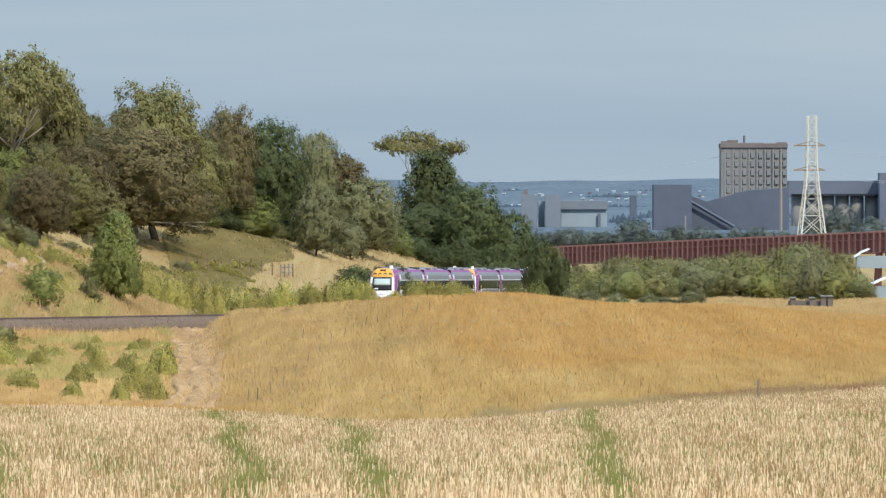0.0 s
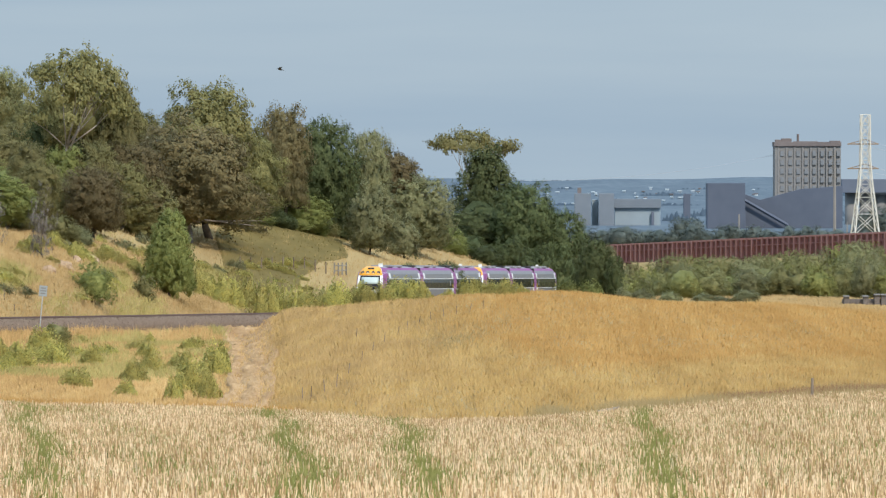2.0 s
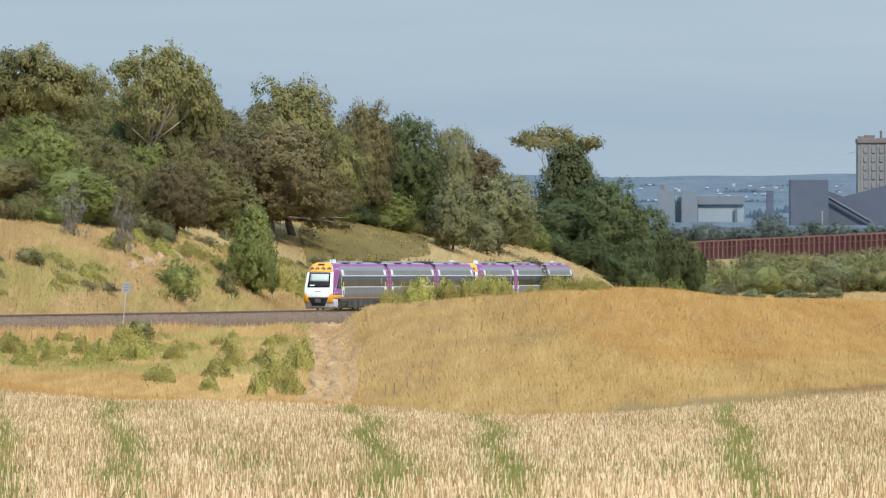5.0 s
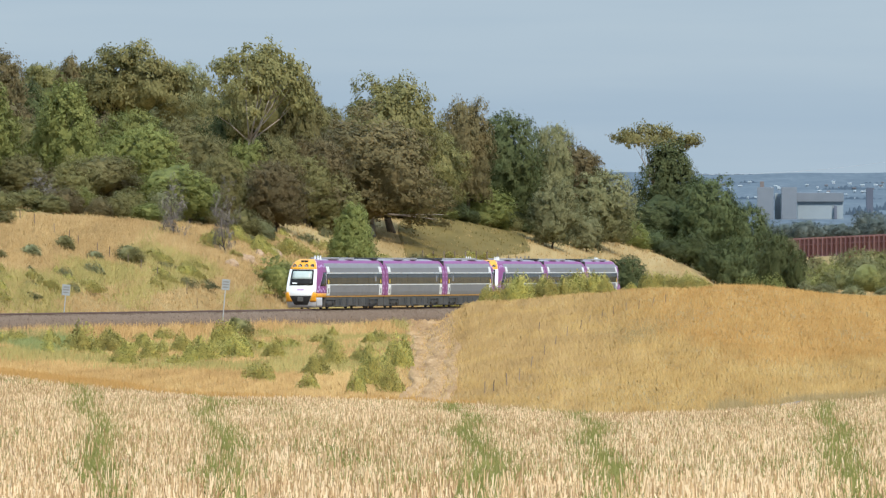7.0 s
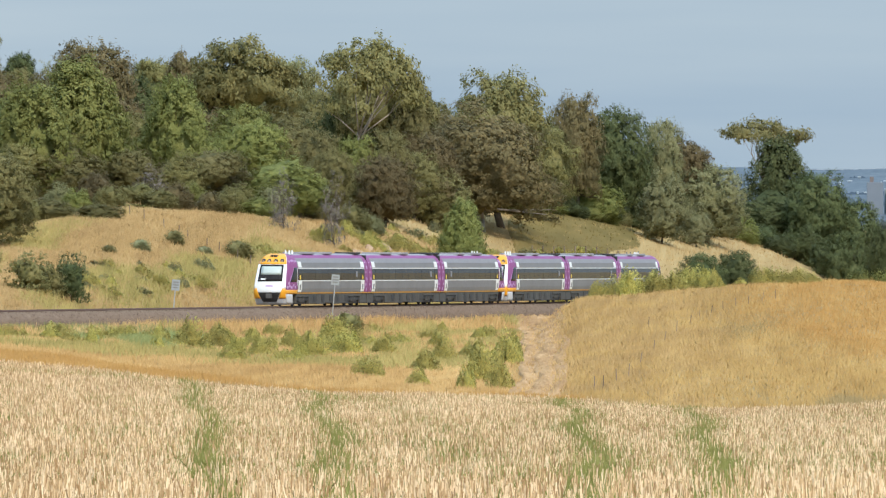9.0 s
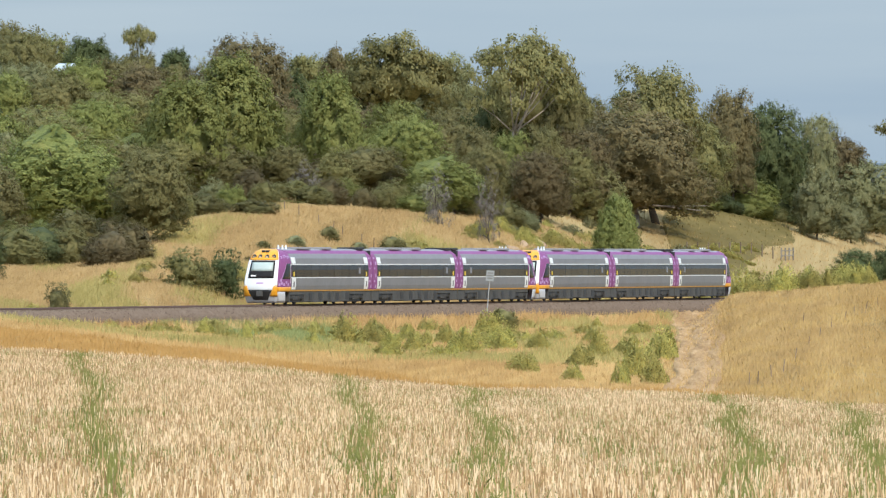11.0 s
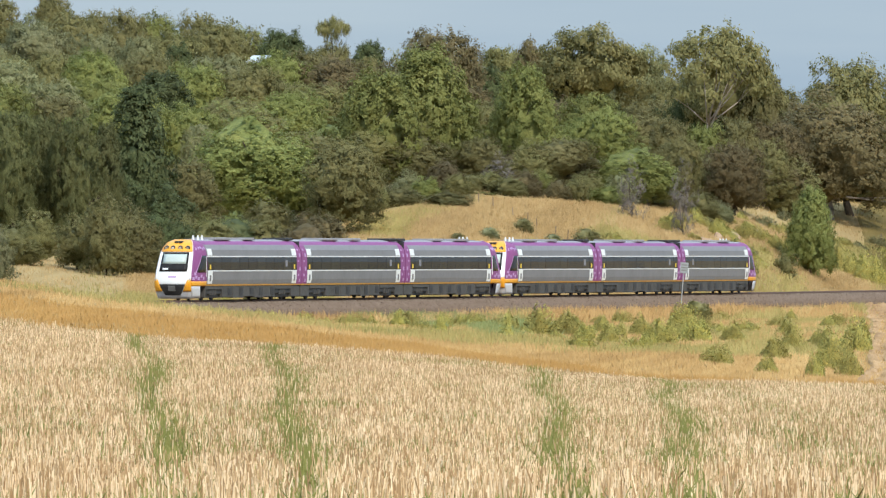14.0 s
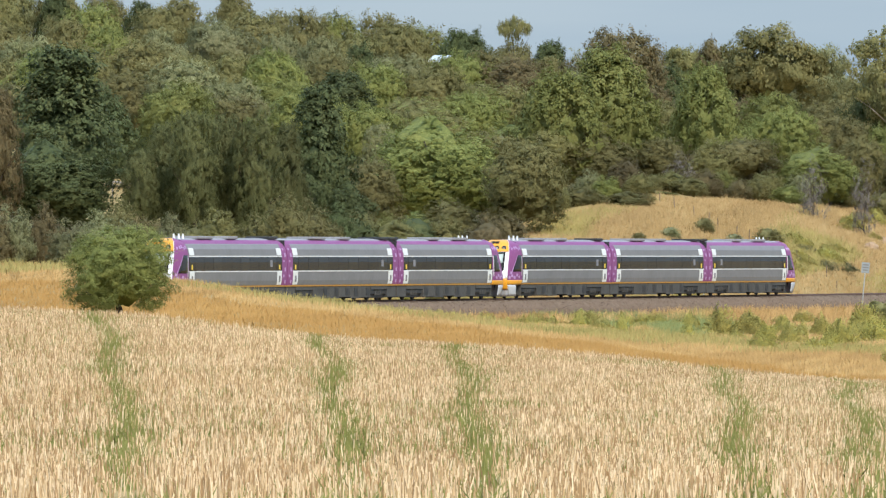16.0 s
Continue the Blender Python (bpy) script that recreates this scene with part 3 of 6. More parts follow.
    for x in bx:
        for sd in (-1, 1):
            part("valance", box(bmesh.new(), x - 1.93, x + 1.93, sd * 1.34 - 0.02, sd * 1.34 + 0.02, 0.74, 0.99, 0), "train_under", car, "grey valance over the bogie")
    for q0, q1 in ((a + 0.1, a + 1.9), (-3.5, -1.2), (2.0, 5.5)):
        part("roof_pack", box(bmesh.new(), q0, q1, -0.85, 0.85, 4.12, 4.3, 0.05), "train_black" if q0 < -8 else "train_roof", car, "low roof unit")
    part("gangway", box(bmesh.new(), a - 0.16, a, -1.2, 1.2, 0.95, 3.8, 0.04), "train_black", car, "black bellows gangway")
    if cabbed:
        cab(car, length / 2)
    return car


MAT["train_roof"] = material("train_roof", [(0.24, 0.23, 0.24), (0.34, 0.33, 0.34)], 0.5, 0.7, shine=0.2)
MAT["train_orange_dark"] = material("train_orange_dark", [(0.5, 0.24, 0.04), (0.6, 0.3, 0.05)], 0.6, 0.5)
MAT["train_pane"] = material("train_pane", [(0.023, 0.022, 0.022), (0.039, 0.037, 0.034)], 0.8, 0.16, shine=0.12)
MAT["windscreen_sky"] = material("windscreen_sky", [(0.4, 0.46, 0.42), (0.5, 0.56, 0.52)], 2, 0.3)
# Inner lenses look lit by a paler colour alone, without emission
MAT["lamp_off"] = material("lamp_off", [(0.45, 0.4, 0.34), (0.55, 0.5, 0.42)], 4, 0.2)
MAT["lamp_on"] = material("lamp_on", [(0.8, 0.72, 0.6), (0.85, 0.78, 0.65)], 4, 0.2)

cab_car = railcar(25.5, True, "grey railcar with purple cab, orange brow and white front")
mid_car = railcar(25.2, False, "grey middle railcar with purple roof edge and dark windows")
CARS = [(cab_car, 12.75, 0), (mid_car, 38.1, 0), (copy_thing(cab_car, Matrix()), 63.45, 180),
        (copy_thing(cab_car, Matrix()), 89.35, 0), (copy_thing(mid_car, Matrix()), 114.7, 0), (copy_thing(cab_car, Matrix()), 140.05, 180)]


def run_train(car, back, flip, t):
    s = 23.094 * t - 0.0195 * t * t - back
    a, b = on_line(s + 8.5), on_line(s - 8.5)
    c, w = (a + b) / 2, a - b
    yaw = math.degrees(math.atan2(w[1], w[0]))
    climb = math.degrees(math.atan2(w[2], math.hypot(w[0], w[1])))
    m = pose(*c) @ pose(0, 0, 0, 0, 0, yaw) @ pose(0, 0, 0, 0, -climb, 0) @ pose(0, 0, 0, 0, 0, flip)
    return t, m

# ---- trees and bushes ----


def leaf_cards(p, n, size, slim=0.55):
    """Small leaf plates at p facing roughly along n."""
    k = len(p)
    n = n / (np.linalg.norm(n, axis=1)[:, None] + 1e-9) + rng.normal(0, 0.36, (k, 3))
    n /= np.linalg.norm(n, axis=1)[:, None] + 1e-9
    r = rng.normal(0, 0.6, (k, 3)) + [0, 0, 1.0]
    a = np.cross(n, r)
    a /= np.linalg.norm(a, axis=1)[:, None] + 1e-9
    b = np.cross(n, a)
    L = (size * rng.uniform(0.6, 1.35, k))[:, None]
    v = np.stack([p - b * L, p + a * L * slim + n * L * 0.12, p + b * L, p - a * L * slim + n * L * 0.12], 1).reshape(-1, 3)
    return v, np.arange(4 * k).reshape(-1, 4)


def soften(ob, n):
    """Shade the plates along their clump's outward direction; n: one direction per corner."""
    me = ob.data
    n = n / (np.linalg.norm(n, axis=1)[:, None] + 1e-9)
    me.polygons.foreach_set("use_smooth", np.ones(len(me.polygons), bool))
    me.attributes.new("custom_normal", "FLOAT_VECTOR", "CORNER").data.foreach_set("vector", n.astype(np.float32).ravel())
    me.update()


def quad_ball(k=2):
    """A ball of quads: a cube's faces cut k by k and blown up."""
    v, f = [], []
    for axis in range(3):
        for sgn in (-1, 1):
            base = len(v)
            for i in range(k + 1):
                for j in range(k + 1):
                    c = [0, 0, 0]
                    c[axis], c[(axis + 1) % 3], c[(axis + 2) % 3] = sgn, math.tan((2 * i / k - 1) * 0.785), math.tan((2 * j / k - 1) * 0.785)
                    v.append(Vector(c).normalized())
            for i in range(k):
                for j in range(k):
                    q = [base + i * (k + 1) + j, base + (i + 1) * (k + 1) + j, base + (i + 1) * (k + 1) + j + 1, base + i * (k + 1) + j + 1]
                    f.append(q if sgn > 0 else q[::-1])
    return np.array(v), np.array(f)


BALL_V, BALL_F = quad_ball(3)


def crown_cards(lobes, k, size, slim=0.55, core=0.7, middle=(0, 0, 5.0), rise=0.3):
    """Leafy clumps: loose sprays of small leaf plates round a shaded heart. Vertices, quads, corner directions."""
    P, N, CV, CF, CN = [], [], [], [], []
    for c, r in lobes:
        c, r = np.array(c), np.array(r)
        w = [(rng.normal(0, f, 3), rng.uniform(0, 6), a) for f, a in ((2.2, 0.16), (4.5, 0.12))]
        lump = lambda q: 1 + sum(a * np.sin(q @ f + o) for f, o, a in w)
        n = int(k * ((r[0] * r[1] + r[0] * r[2] + r[1] * r[2]) / 3)) // 15 + 3
        q = rng.normal(0, 1, (n, 3))
        q /= np.linalg.norm(q, axis=1)[:, None]
        q = q[q[:, 2] > -0.7]
        mid = c + q * r * (lump(q) * rng.uniform(0.55, 1.1, len(q)))[:, None]
        tilt = q + rng.normal(0, 0.3, q.shape)
        shoot = 0.7 * q + rng.normal(0, 0.4, q.shape) + [0, 0, rise]
        shoot *= (rng.uniform(0.2, 0.6, len(q)) / np.linalg.norm(shoot, axis=1))[:, None]
        mid, tilt, shoot = (np.repeat(x, 15, 0) for x in (mid, tilt, shoot))
        P.append(mid + shoot * rng.uniform(-0.6, 1.0, (len(mid), 1)) + rng.normal(0, 0.13, mid.shape))
        N.append(tilt)
        if core and r[0] > 1.4:
            CF.append(BALL_F + len(BALL_V) * len(CV))
            CV.append(c + BALL_V * r * (core * lump(BALL_V))[:, None])
            CN.append(BALL_V)
    P, N = np.concatenate(P), np.concatenate(N)
    out = lambda p: (p - middle) / [4.4, 4.4, 6]
    N = 0.6 * N + 1.05 * out(P) + [0, 0, 0.1]
    v, f = leaf_cards(P, N, size, slim)
    soft = np.repeat(N + rng.normal(0, 0.1, N.shape), 4, 0)
    if not CV:
        return v, f, soft
    CV, CF, CN = np.concatenate(CV), np.concatenate(CF), np.concatenate(CN)
    CN = 0.4 * CN + 0.75 * out(CV) + [0, 0, 0.1]
    return np.concatenate([CV, v]), np.concatenate([CF, f + len(CV)]), np.concatenate([CN[CF.ravel()], soft])


def limbs(bm, targets, foot, fork, r):
    """A tapered trunk that parts into bent limbs, each with a twig of its own."""
    foot, fork = Vector(foot), Vector(fork)
    knee = foot.lerp(fork, 0.55) + Vector((rng.normal(0, 0.12), rng.normal(0, 0.12), 0))
    tube(bm, foot, knee, r * 1.15, r * 0.9, 8)
    tube(bm, knee, fork, r * 0.9, r * 0.72, 8)
    for tg in targets:
        tg = Vector(tg)
        start = knee.lerp(fork, rng.uniform(0.55, 1.0))
        mid = start.lerp(tg, 0.5) + Vector((rng.normal(0, 0.25), rng.normal(0, 0.25), rng.normal(0.1, 0.25)))
        tube(bm, start, mid, r * 0.5, r * 0.32, 6)
        tube(bm, mid, tg, r * 0.32, r * 0.1, 5)
        tube(bm, mid, mid.lerp(tg, 0.7) + Vector((rng.normal(0, 0.6), rng.normal(0, 0.6), rng.uniform(0.1, 0.7))), r * 0.22, r * 0.07, 5)


def plan_tree(kind):
    """Lobes of a crown 9 m wide and 12 m high, fork height, trunk radius, the heart of the crown."""
    u = lambda a, b: rng.uniform(a, b)
    lobes = []
    p1, p2, p3 = u(0, 6.28), u(0, 6.28), u(0, 6.28)
    wavy = lambda a: 1 + 0.12 * math.sin(2 * a + p1) + 0.1 * math.sin(3 * a + p2) + 0.06 * math.sin(5 * a + p3)
    if kind == "gum":       # a broken dome of leaf clouds, deeper at one side
        for i in range(58):
            a, q = u(0, 6.28), u(0, 1) ** 0.5
            w = 3.6 * q * wavy(a)
            z = 11.0 - 3.3 * q * q * wavy(a + 1) - abs(rng.normal(0, 1.5))
            k = u(0.75, 1.25)
            lobes.append(((w * math.cos(a), w * math.sin(a), z), (k, k, k * u(0.55, 0.75))))
        lobes.append(((0, 0, 7.6), (2.3, 2.3, 2.0)))
        return lobes, 4.6, 0.26, (0, 0, 8.0)
    if kind == "tallgum":   # a high thin dome of small leaf clouds over a bare pale fork
        for i in range(62):
            a, q = u(0, 6.28), u(0, 1) ** 0.42
            w = 4.0 * q * wavy(a)
            z = 11.5 - 3.0 * q ** 2.4 - u(0, 1) ** 2 * 1.9
            k = u(0.5, 0.95)
            lobes.append(((w * math.cos(a), w * math.sin(a), z), (k, k, k * u(0.5, 0.7))))
        return lobes, 5.6, 0.12, (0, 0, 7.0)
    if kind == "flatgum":   # a thin umbrella on long bare limbs
        for i in range(42):
            a, q = u(0, 6.28), u(0, 1) ** 0.5
            w = 4.1 * q
            z = 11.55 - 1.2 * q * q + 0.35 * math.sin(2.2 * w * math.cos(a) + p1) - u(0, 0.5)
            k = u(0.5, 0.85)
            lobes.append(((w * math.cos(a), w * math.sin(a), z), (k, k, k * u(0.38, 0.55))))
        return lobes, 7.2, 0.1, (0, 0, 8.0)
    if kind == "round":     # a full dome, wide to near the ground
        for i in range(76):
            dz, a = 1 - 1.9 * (i + 0.5) / 76, i * 2.39996 + u(-0.35, 0.35)
            q = (1 - dz ** 2.8) ** 0.45 if dz > 0 else (1 - abs(dz) ** 4) ** 0.25
            k, s = u(0.84, 1.04) * wavy(a + dz), u(0.7, 1.2)
            lobes.append(((3.7 * q * k * math.cos(a), 3.7 * q * k * math.sin(a), 6.0 + 5.0 * dz * max(k, 0.88)), (s, s, s * u(0.8, 1.1))))
        lobes.append(((0, 0, 5.8), (3.1, 3.1, 4.6)))
        return lobes, 2.6, 0.3, (0, 0, 6.6)
    if kind == "pine":      # a blunt cone of close upright tufts
        for i in range(120):
            z = 0.7 + 10.3 * (i + u(0, 1)) / 120
            a, w = i * 2.39996 + u(-0.3, 0.3), 3.8 * (1 - (z / 12.4) ** 2.3) * u(0.86, 1.04)
            s = u(0.5, 0.95)
            lobes.append(((w * wavy(a) * math.cos(a), w * wavy(a) * math.sin(a), z + 0.25 * s), (s, s, s * u(0.9, 1.35))))
        lobes.append(((0, 0, 4.6), (3.0, 3.0, 4.6)))
        lobes.append(((0, 0, 8.8), (1.5, 1.5, 2.6)))
        return lobes, 3.0, 0.3, (0, 0, 5.8)
    if kind == "fir":       # drooping tiers round a pointed stem
        for i in range(96):
            z = 0.9 + 10.2 * (i / 96) ** 0.9
            a, w = i * 2.39996 + u(-0.3, 0.3), 3.7 * (1 - z / 12.2) ** 0.8 * (0.82 + 0.22 * math.sin(z * 4.2)) * u(0.85, 1.05)
            s = u(0.5, 0.9)
            lobes.append(((w * math.cos(a), w * math.sin(a), z - 0.12 * w), (s * 1.15, s * 1.15, s * 0.6)))
        lobes.append(((0, 0, 4.2), (2.3, 2.3, 4.0)))
        lobes.append(((0, 0, 8.6), (1.0, 1.0, 2.8)))
        return lobes, 3.0, 0.28, (0, 0, 4.2)
    for i in range(58):     # bush: a heap of clumps from the ground up
        a, q = u(0, 6.28), math.sqrt(u(0, 1))
        z = u(0.8, 10.6) * (1 - 0.5 * q * q * wavy(a))
        s = u(0.75, 1.35)
        lobes.append(((3.7 * q * math.cos(a), 3.7 * q * math.sin(a), z), (s, s, s * u(0.9, 1.5))))
    lobes.append(((0, 0, 4.6), (2.9, 2.9, 4.0)))
    return lobes, 1.5, 0.2, (0, 0, 4.6)


def spot(u, v, d0=455.0, d1=1150.0):
    """The distance at which the land shows at drop v on bearing u (nearest)."""
    d = np.arange(d0, d1, 1.5)
    seen = 321 + (EYE - land(np.full(len(d), float(u)), d)) / d * K
    hit = np.where(seen <= v)[0]
    return float(d[hit[0]]) if len(hit) else float(d[np.argmin(seen)])


def fennel_spray(size=1.0):
    """A soft heap of fine upright stems and threads, 9.6 wide and 12 high."""
    k = 3800
    q, a, z = np.sqrt(rng.random(k)), rng.uniform(0, 6.28, k), rng.random(k) ** 0.6
    w = 4.6 * q * (0.8 + 0.25 * np.sin(3 * a + 1) + 0.15 * np.sin(7 * a))
    top = 11.5 * np.sqrt(1 - 0.96 * q ** 2) * (0.8 + 0.18 * np.sin(2 * a + 2) + 0.1 * np.sin(5 * a))
    p = np.stack([w * np.cos(a), w * np.sin(a), z * top], -1)
    out = np.stack([np.cos(a) * q, np.sin(a) * q, np.full(k, 1.1)], -1) + rng.normal(0, 0.35, (k, 3))
    out /= np.linalg.norm(out, axis=1)[:, None]
    side = np.cross(out, rng.normal(0, 1, (k, 3)))
    side /= np.linalg.norm(side, axis=1)[:, None]
    turn = np.sign(np.sum(np.cross(out, side) * np.stack([np.cos(a), np.sin(a), np.full(k, 0.35)], -1), 1))
    side *= np.where(turn == 0, 1, turn)[:, None]
    L, W = rng.uniform(0.4, 1.0, k)[:, None] * size, rng.uniform(0.07, 0.18, k)[:, None] * size
    v = np.stack([p - out * L * 0.5, p - side * W, p + out * L * 0.5, p + side * W], 1).reshape(-1, 3)
    n = np.stack([np.cos(a) * q * 0.7, np.sin(a) * q * 0.7, 0.5 + 0.6 * z], -1) + rng.normal(0, 0.25, (k, 3))
    return v, np.arange(4 * k).reshape(-1, 4), np.repeat(n, 4, 0)


MAT["stone_chip"] = material("stone_chip", [(0.1, 0.07, 0.05), (0.17, 0.122, 0.09), (0.23, 0.175, 0.135)], 2, 0.95, source="island")
ballast_stones()
PROTO = {}
COUNT = {}


def plant(kind, leaf, u, d, top, wide, label, name="tree", group="", bark="bark_dark", size=0.132, dense=430, slim=0.5, variants=1, foot=None, turn=None, category="tree"):
    """A tree on bearing u, d metres off, its tip at drop `top`, `wide` in bearing units."""
    z0 = float(land(u, d)) - 0.15 if foot is None else foot
    h = float(level(top, d)) - z0
    w = wide / K * d
    if h < 0.3:
        h = 0.3
    aspect = (h / 12.0) / (w / 9.6)
    plump = 2.0 if aspect < 0.6 else 1.0 if aspect < 1.5 else 0.65
    key0 = (kind, leaf == "twig_grey", bark, size, dense, plump)
    COUNT[key0] = COUNT.get(key0, -1) + 1
    key = key0 + (COUNT[key0] % variants,)
    p = at(float(u), float(d))
    spin = rng.uniform(0, 360) if turn is None else turn
    m = pose(p[0], p[1], z0, 0, 0, spin) @ Matrix.Diagonal((w / 9.6, w / 9.6, h / 12.0, 1))
    if key in PROTO:
        src = PROTO[key]
        ob = copy_thing(src, m @ Matrix.Diagonal((1 / src.scale[0], 1 / src.scale[1], 1 / src.scale[2], 1)))
        ob.name = name
        for piece in ob.children:
            if piece.name.startswith("crown"):
                piece.material_slots[0].material = MAT[leaf]
        return tagged(ob, label, category, group)
    lobes, fork, r, middle = plan_tree(kind)
    lobes = [(c, (a, b, k * plump)) for c, (a, b, k) in lobes]
    ob = empty(name, label, category, group)
    ob.matrix_basis = m
    bm = bmesh.new()
    picks = [lobes[i][0] for i in rng.choice(len(lobes) - 2, 9 if bark == "bark_pale" else 6, replace=False)]
    limbs(bm, [] if kind == "fennel" else picks, (0, 0, -0.3), (rng.normal(0, 0.3), rng.normal(0, 0.3), fork), r)
    part("stem" if kind == "fennel" else "trunk", bm, bark, ob, smooth=True)
    if kind == "fennel":
        v, f, n = fennel_spray()
    else:
        v, f, n = crown_cards(lobes, dense, size, slim, 0.0 if leaf == "twig_grey" else 0.82, middle, {"pine": 0.9, "fir": -0.1, "round": 0.1, "bush": 0.4}.get(kind, 0.1))
    ztop, wmax = np.percentile(v[:, 2], 99.6), np.percentile(np.hypot(v[:, 0], v[:, 1]), 98.5)
    v = v * np.array([4.8 / wmax, 4.8 / wmax, 12.25 / ztop])
    crown = mesh_object("crown", v, f, leaf, ob)
    soften(crown, n)
    crown.material_slots[0].link = "OBJECT"   # one crown shape serves several leaf colours
    crown.material_slots[0].material = MAT[leaf]
    PROTO[key] = ob
    return ob

SCRUB = "olive scrub tree with a dense low crown"


def wood():
    # skyline gums and the trees that stand out of the hill wood
    plant("tallgum", "leaf_olive", 33, 985, 98, 236, "tall gum tree with pale forked trunk and airy crown", bark="bark_pale")
    for u, top, leaf in ((-40, 262, "leaf_olive"), (20, 268, "leaf_green"), (75, 258, "leaf_olive")):
        plant("round", leaf, u, 955, top, 110, "olive scrub tree below a tall gum", group="scrub belt")
    for u, top, wide in ((-1030, 330, 120), (-930, 372, 110), (-1120, 350, 110), (-1190, 340, 110)):
        plant("bush", "leaf_dark" if u > -1100 else "leaf_oak", u, 812, top, wide, "dense dark green scrub tree beside the line", group="scrub belt")
    plant("gum", "leaf_olive", 60, 1030, 128, 170, "olive gum tree close behind a taller gum")
    plant("round", "leaf_dark", 0, 1035, 190, 130, "dark olive tree behind a tall gum")
    plant("round", "leaf_olive", 110, 1030, 165, 130, "dark olive gum tree behind a taller gum")
    plant("round", "leaf_olive", 278, 1010, 158, 215, "broad rounded olive-green gum tree")
    plant("round", "leaf_brown", 238, 1000, 212, 285, "wide spreading brownish gum tree with a pale forked trunk", bark="bark_pale")
    plant("round", "leaf_olive", 340, 1050, 245, 150, "olive-green gum tree with a dense crown over a grass slope")
    plant("round", "leaf_brown", 140, 985, 262, 150, "brownish gum tree with a dense low crown")
    plant("round", "leaf_brown", 405, 1062, 196, 120, "dark brown-green gum tree with a dense crown")
    plant("round", "leaf_dark", 478, 1074, 220, 145, "dark green pine with a rounded dense crown")
    plant("round", "leaf_grey", 560, 1080, 242, 90, "yellow-green gum tree with a small crown")
    plant("gum", "leaf_brown", 592, 1092, 274, 150, "reddish-brown gum tree with slanting trunk", bark="bark_pale", variants=1)
    plant("round", "leaf_grey", 640, 1090, 318, 150, "pale grey-green willow-like tree")
    plant("bush", "leaf_grey", 560, 1060, 330, 100, "pale grey-green bushy tree")
    plant("bush", "leaf_green", 438, 1064, 345, 110, "mid-green bushy tree at the edge of a grass slope")
    plant("bush", "leaf_grey", 620, 1075, 385, 70, "small grey-green bush on a slope", name="bush", category="bush")
    plant("flatgum", "leaf_olive", 738, 1240, 236, 178, "umbrella-shaped gum tree with bare pale limbs", bark="bark_pale", variants=1)
    plant("pine", "leaf_dark", 768, 1190, 268, 150, "dark green pine with a pointed crown")
    plant("round", "leaf_dark", 745, 1185, 355, 170, "dense dark green tree", variants=1)
    plant("round", "leaf_dark", 832, 1180, 332, 140, "dense dark green tree", variants=1)
    plant("round", "leaf_dark", 893, 1185, 378, 120, "dense dark green tree", variants=1)
    plant("bush", "leaf_dark", 690, 1180, 402, 150, "dark green hedge-like bush", name="bush", category="bush")
    for u in range(690, 930, 26):
        plant("bush", "leaf_dark", u, 1168 + rng.uniform(-5, 5), rng.uniform(415, 445) + (u - 690) * 0.05, 62, "dark green undergrowth below dense trees", name="bush", group="dark thicket", category="bush")
    plant("round", "leaf_dark", 956, 1098, 428, 74, "dark green bush at the edge of a clump", name="bush", category="bush")
    plant("round", "leaf_grey", 980, 1100, 440, 50, "yellowish green bush beside dark trees", name="bush", category="bush")
    plant("round", "leaf_dark", 993, 1094, 458, 36, "narrow dark green bush beside trees", name="bush", category="bush")
    plant("pine", "leaf_green", 207, 905, 380, 112, "light green conical bush tree on the bank")
    plant("gum", "leaf_olive", -180, 1100, 97, 225, "dark grey-green gum tree on the skyline")
    plant("gum", "leaf_brown", -290, 1130, 120, 80, "small purplish-brown gum tree on the skyline")
    plant("round", "leaf_brown", -455, 1120, 103, 190, "wide flat-topped dark gum tree on the skyline")
    plant("flatgum", "leaf_olive", -640, 1180, 78, 72, "small slender tree standing above the skyline")
    plant("pine", "leaf_green", -470, 905, 133, 215, "large light green pine with a broad crown", variants=1)
    plant("pine", "leaf_green", -560, 900, 175, 190, "large light green pine with a broad crown", variants=1)
    plant("pine", "leaf_green", -300, 910, 165, 160, "light green pine with a full crown", variants=1)
    plant("round", "leaf_green", -780, 850, 243, 290, "light green spreading tree above the line", variants=1)
    plant("fir", "leaf_dark", -985, 818, 205, 165, "tall dark green pine beside the line")
    for u, top, wide, d in ((-1040, 268, 90, 806), (-1095, 246, 100, 800), (-1150, 256, 95, 803), (-1205, 248, 105, 799), (-1262, 270, 100, 805), (-1300, 300, 80, 800)):
        plant("pine" if u in (-1040, -1150, -1262) else "round", "leaf_oak", u, d, top, wide, "dark olive she-oak with upright plumes", group="she-oaks", variants=2)
    plant("fir", "leaf_dark", -1440, 815, 138, 270, "tall dark green pine with drooping tiers")
    plant("round", "leaf_dark", -1455, 806, 285, 230, "dense dark green tree below a tall pine")
    plant("round", "leaf_brown", -1560, 800, 205, 110, "olive-brown gum tree with a pendulous crown")
    plant("round", "leaf_olive", -620, 815, 300, 170, "olive tree with a dense low crown")
    plant("round", "leaf_olive", -900, 830, 330, 140, "olive tree with a dense low crown")
    plant("round", "leaf_olive", -800, 1130, 152, 75, "olive gum tree before a house")
    plant("round", "leaf_olive", -755, 1135, 149, 60, "olive gum tree before a house")
    plant("round", "leaf_grey", -880, 895, 268, 70, "grey-green tree before a white house")
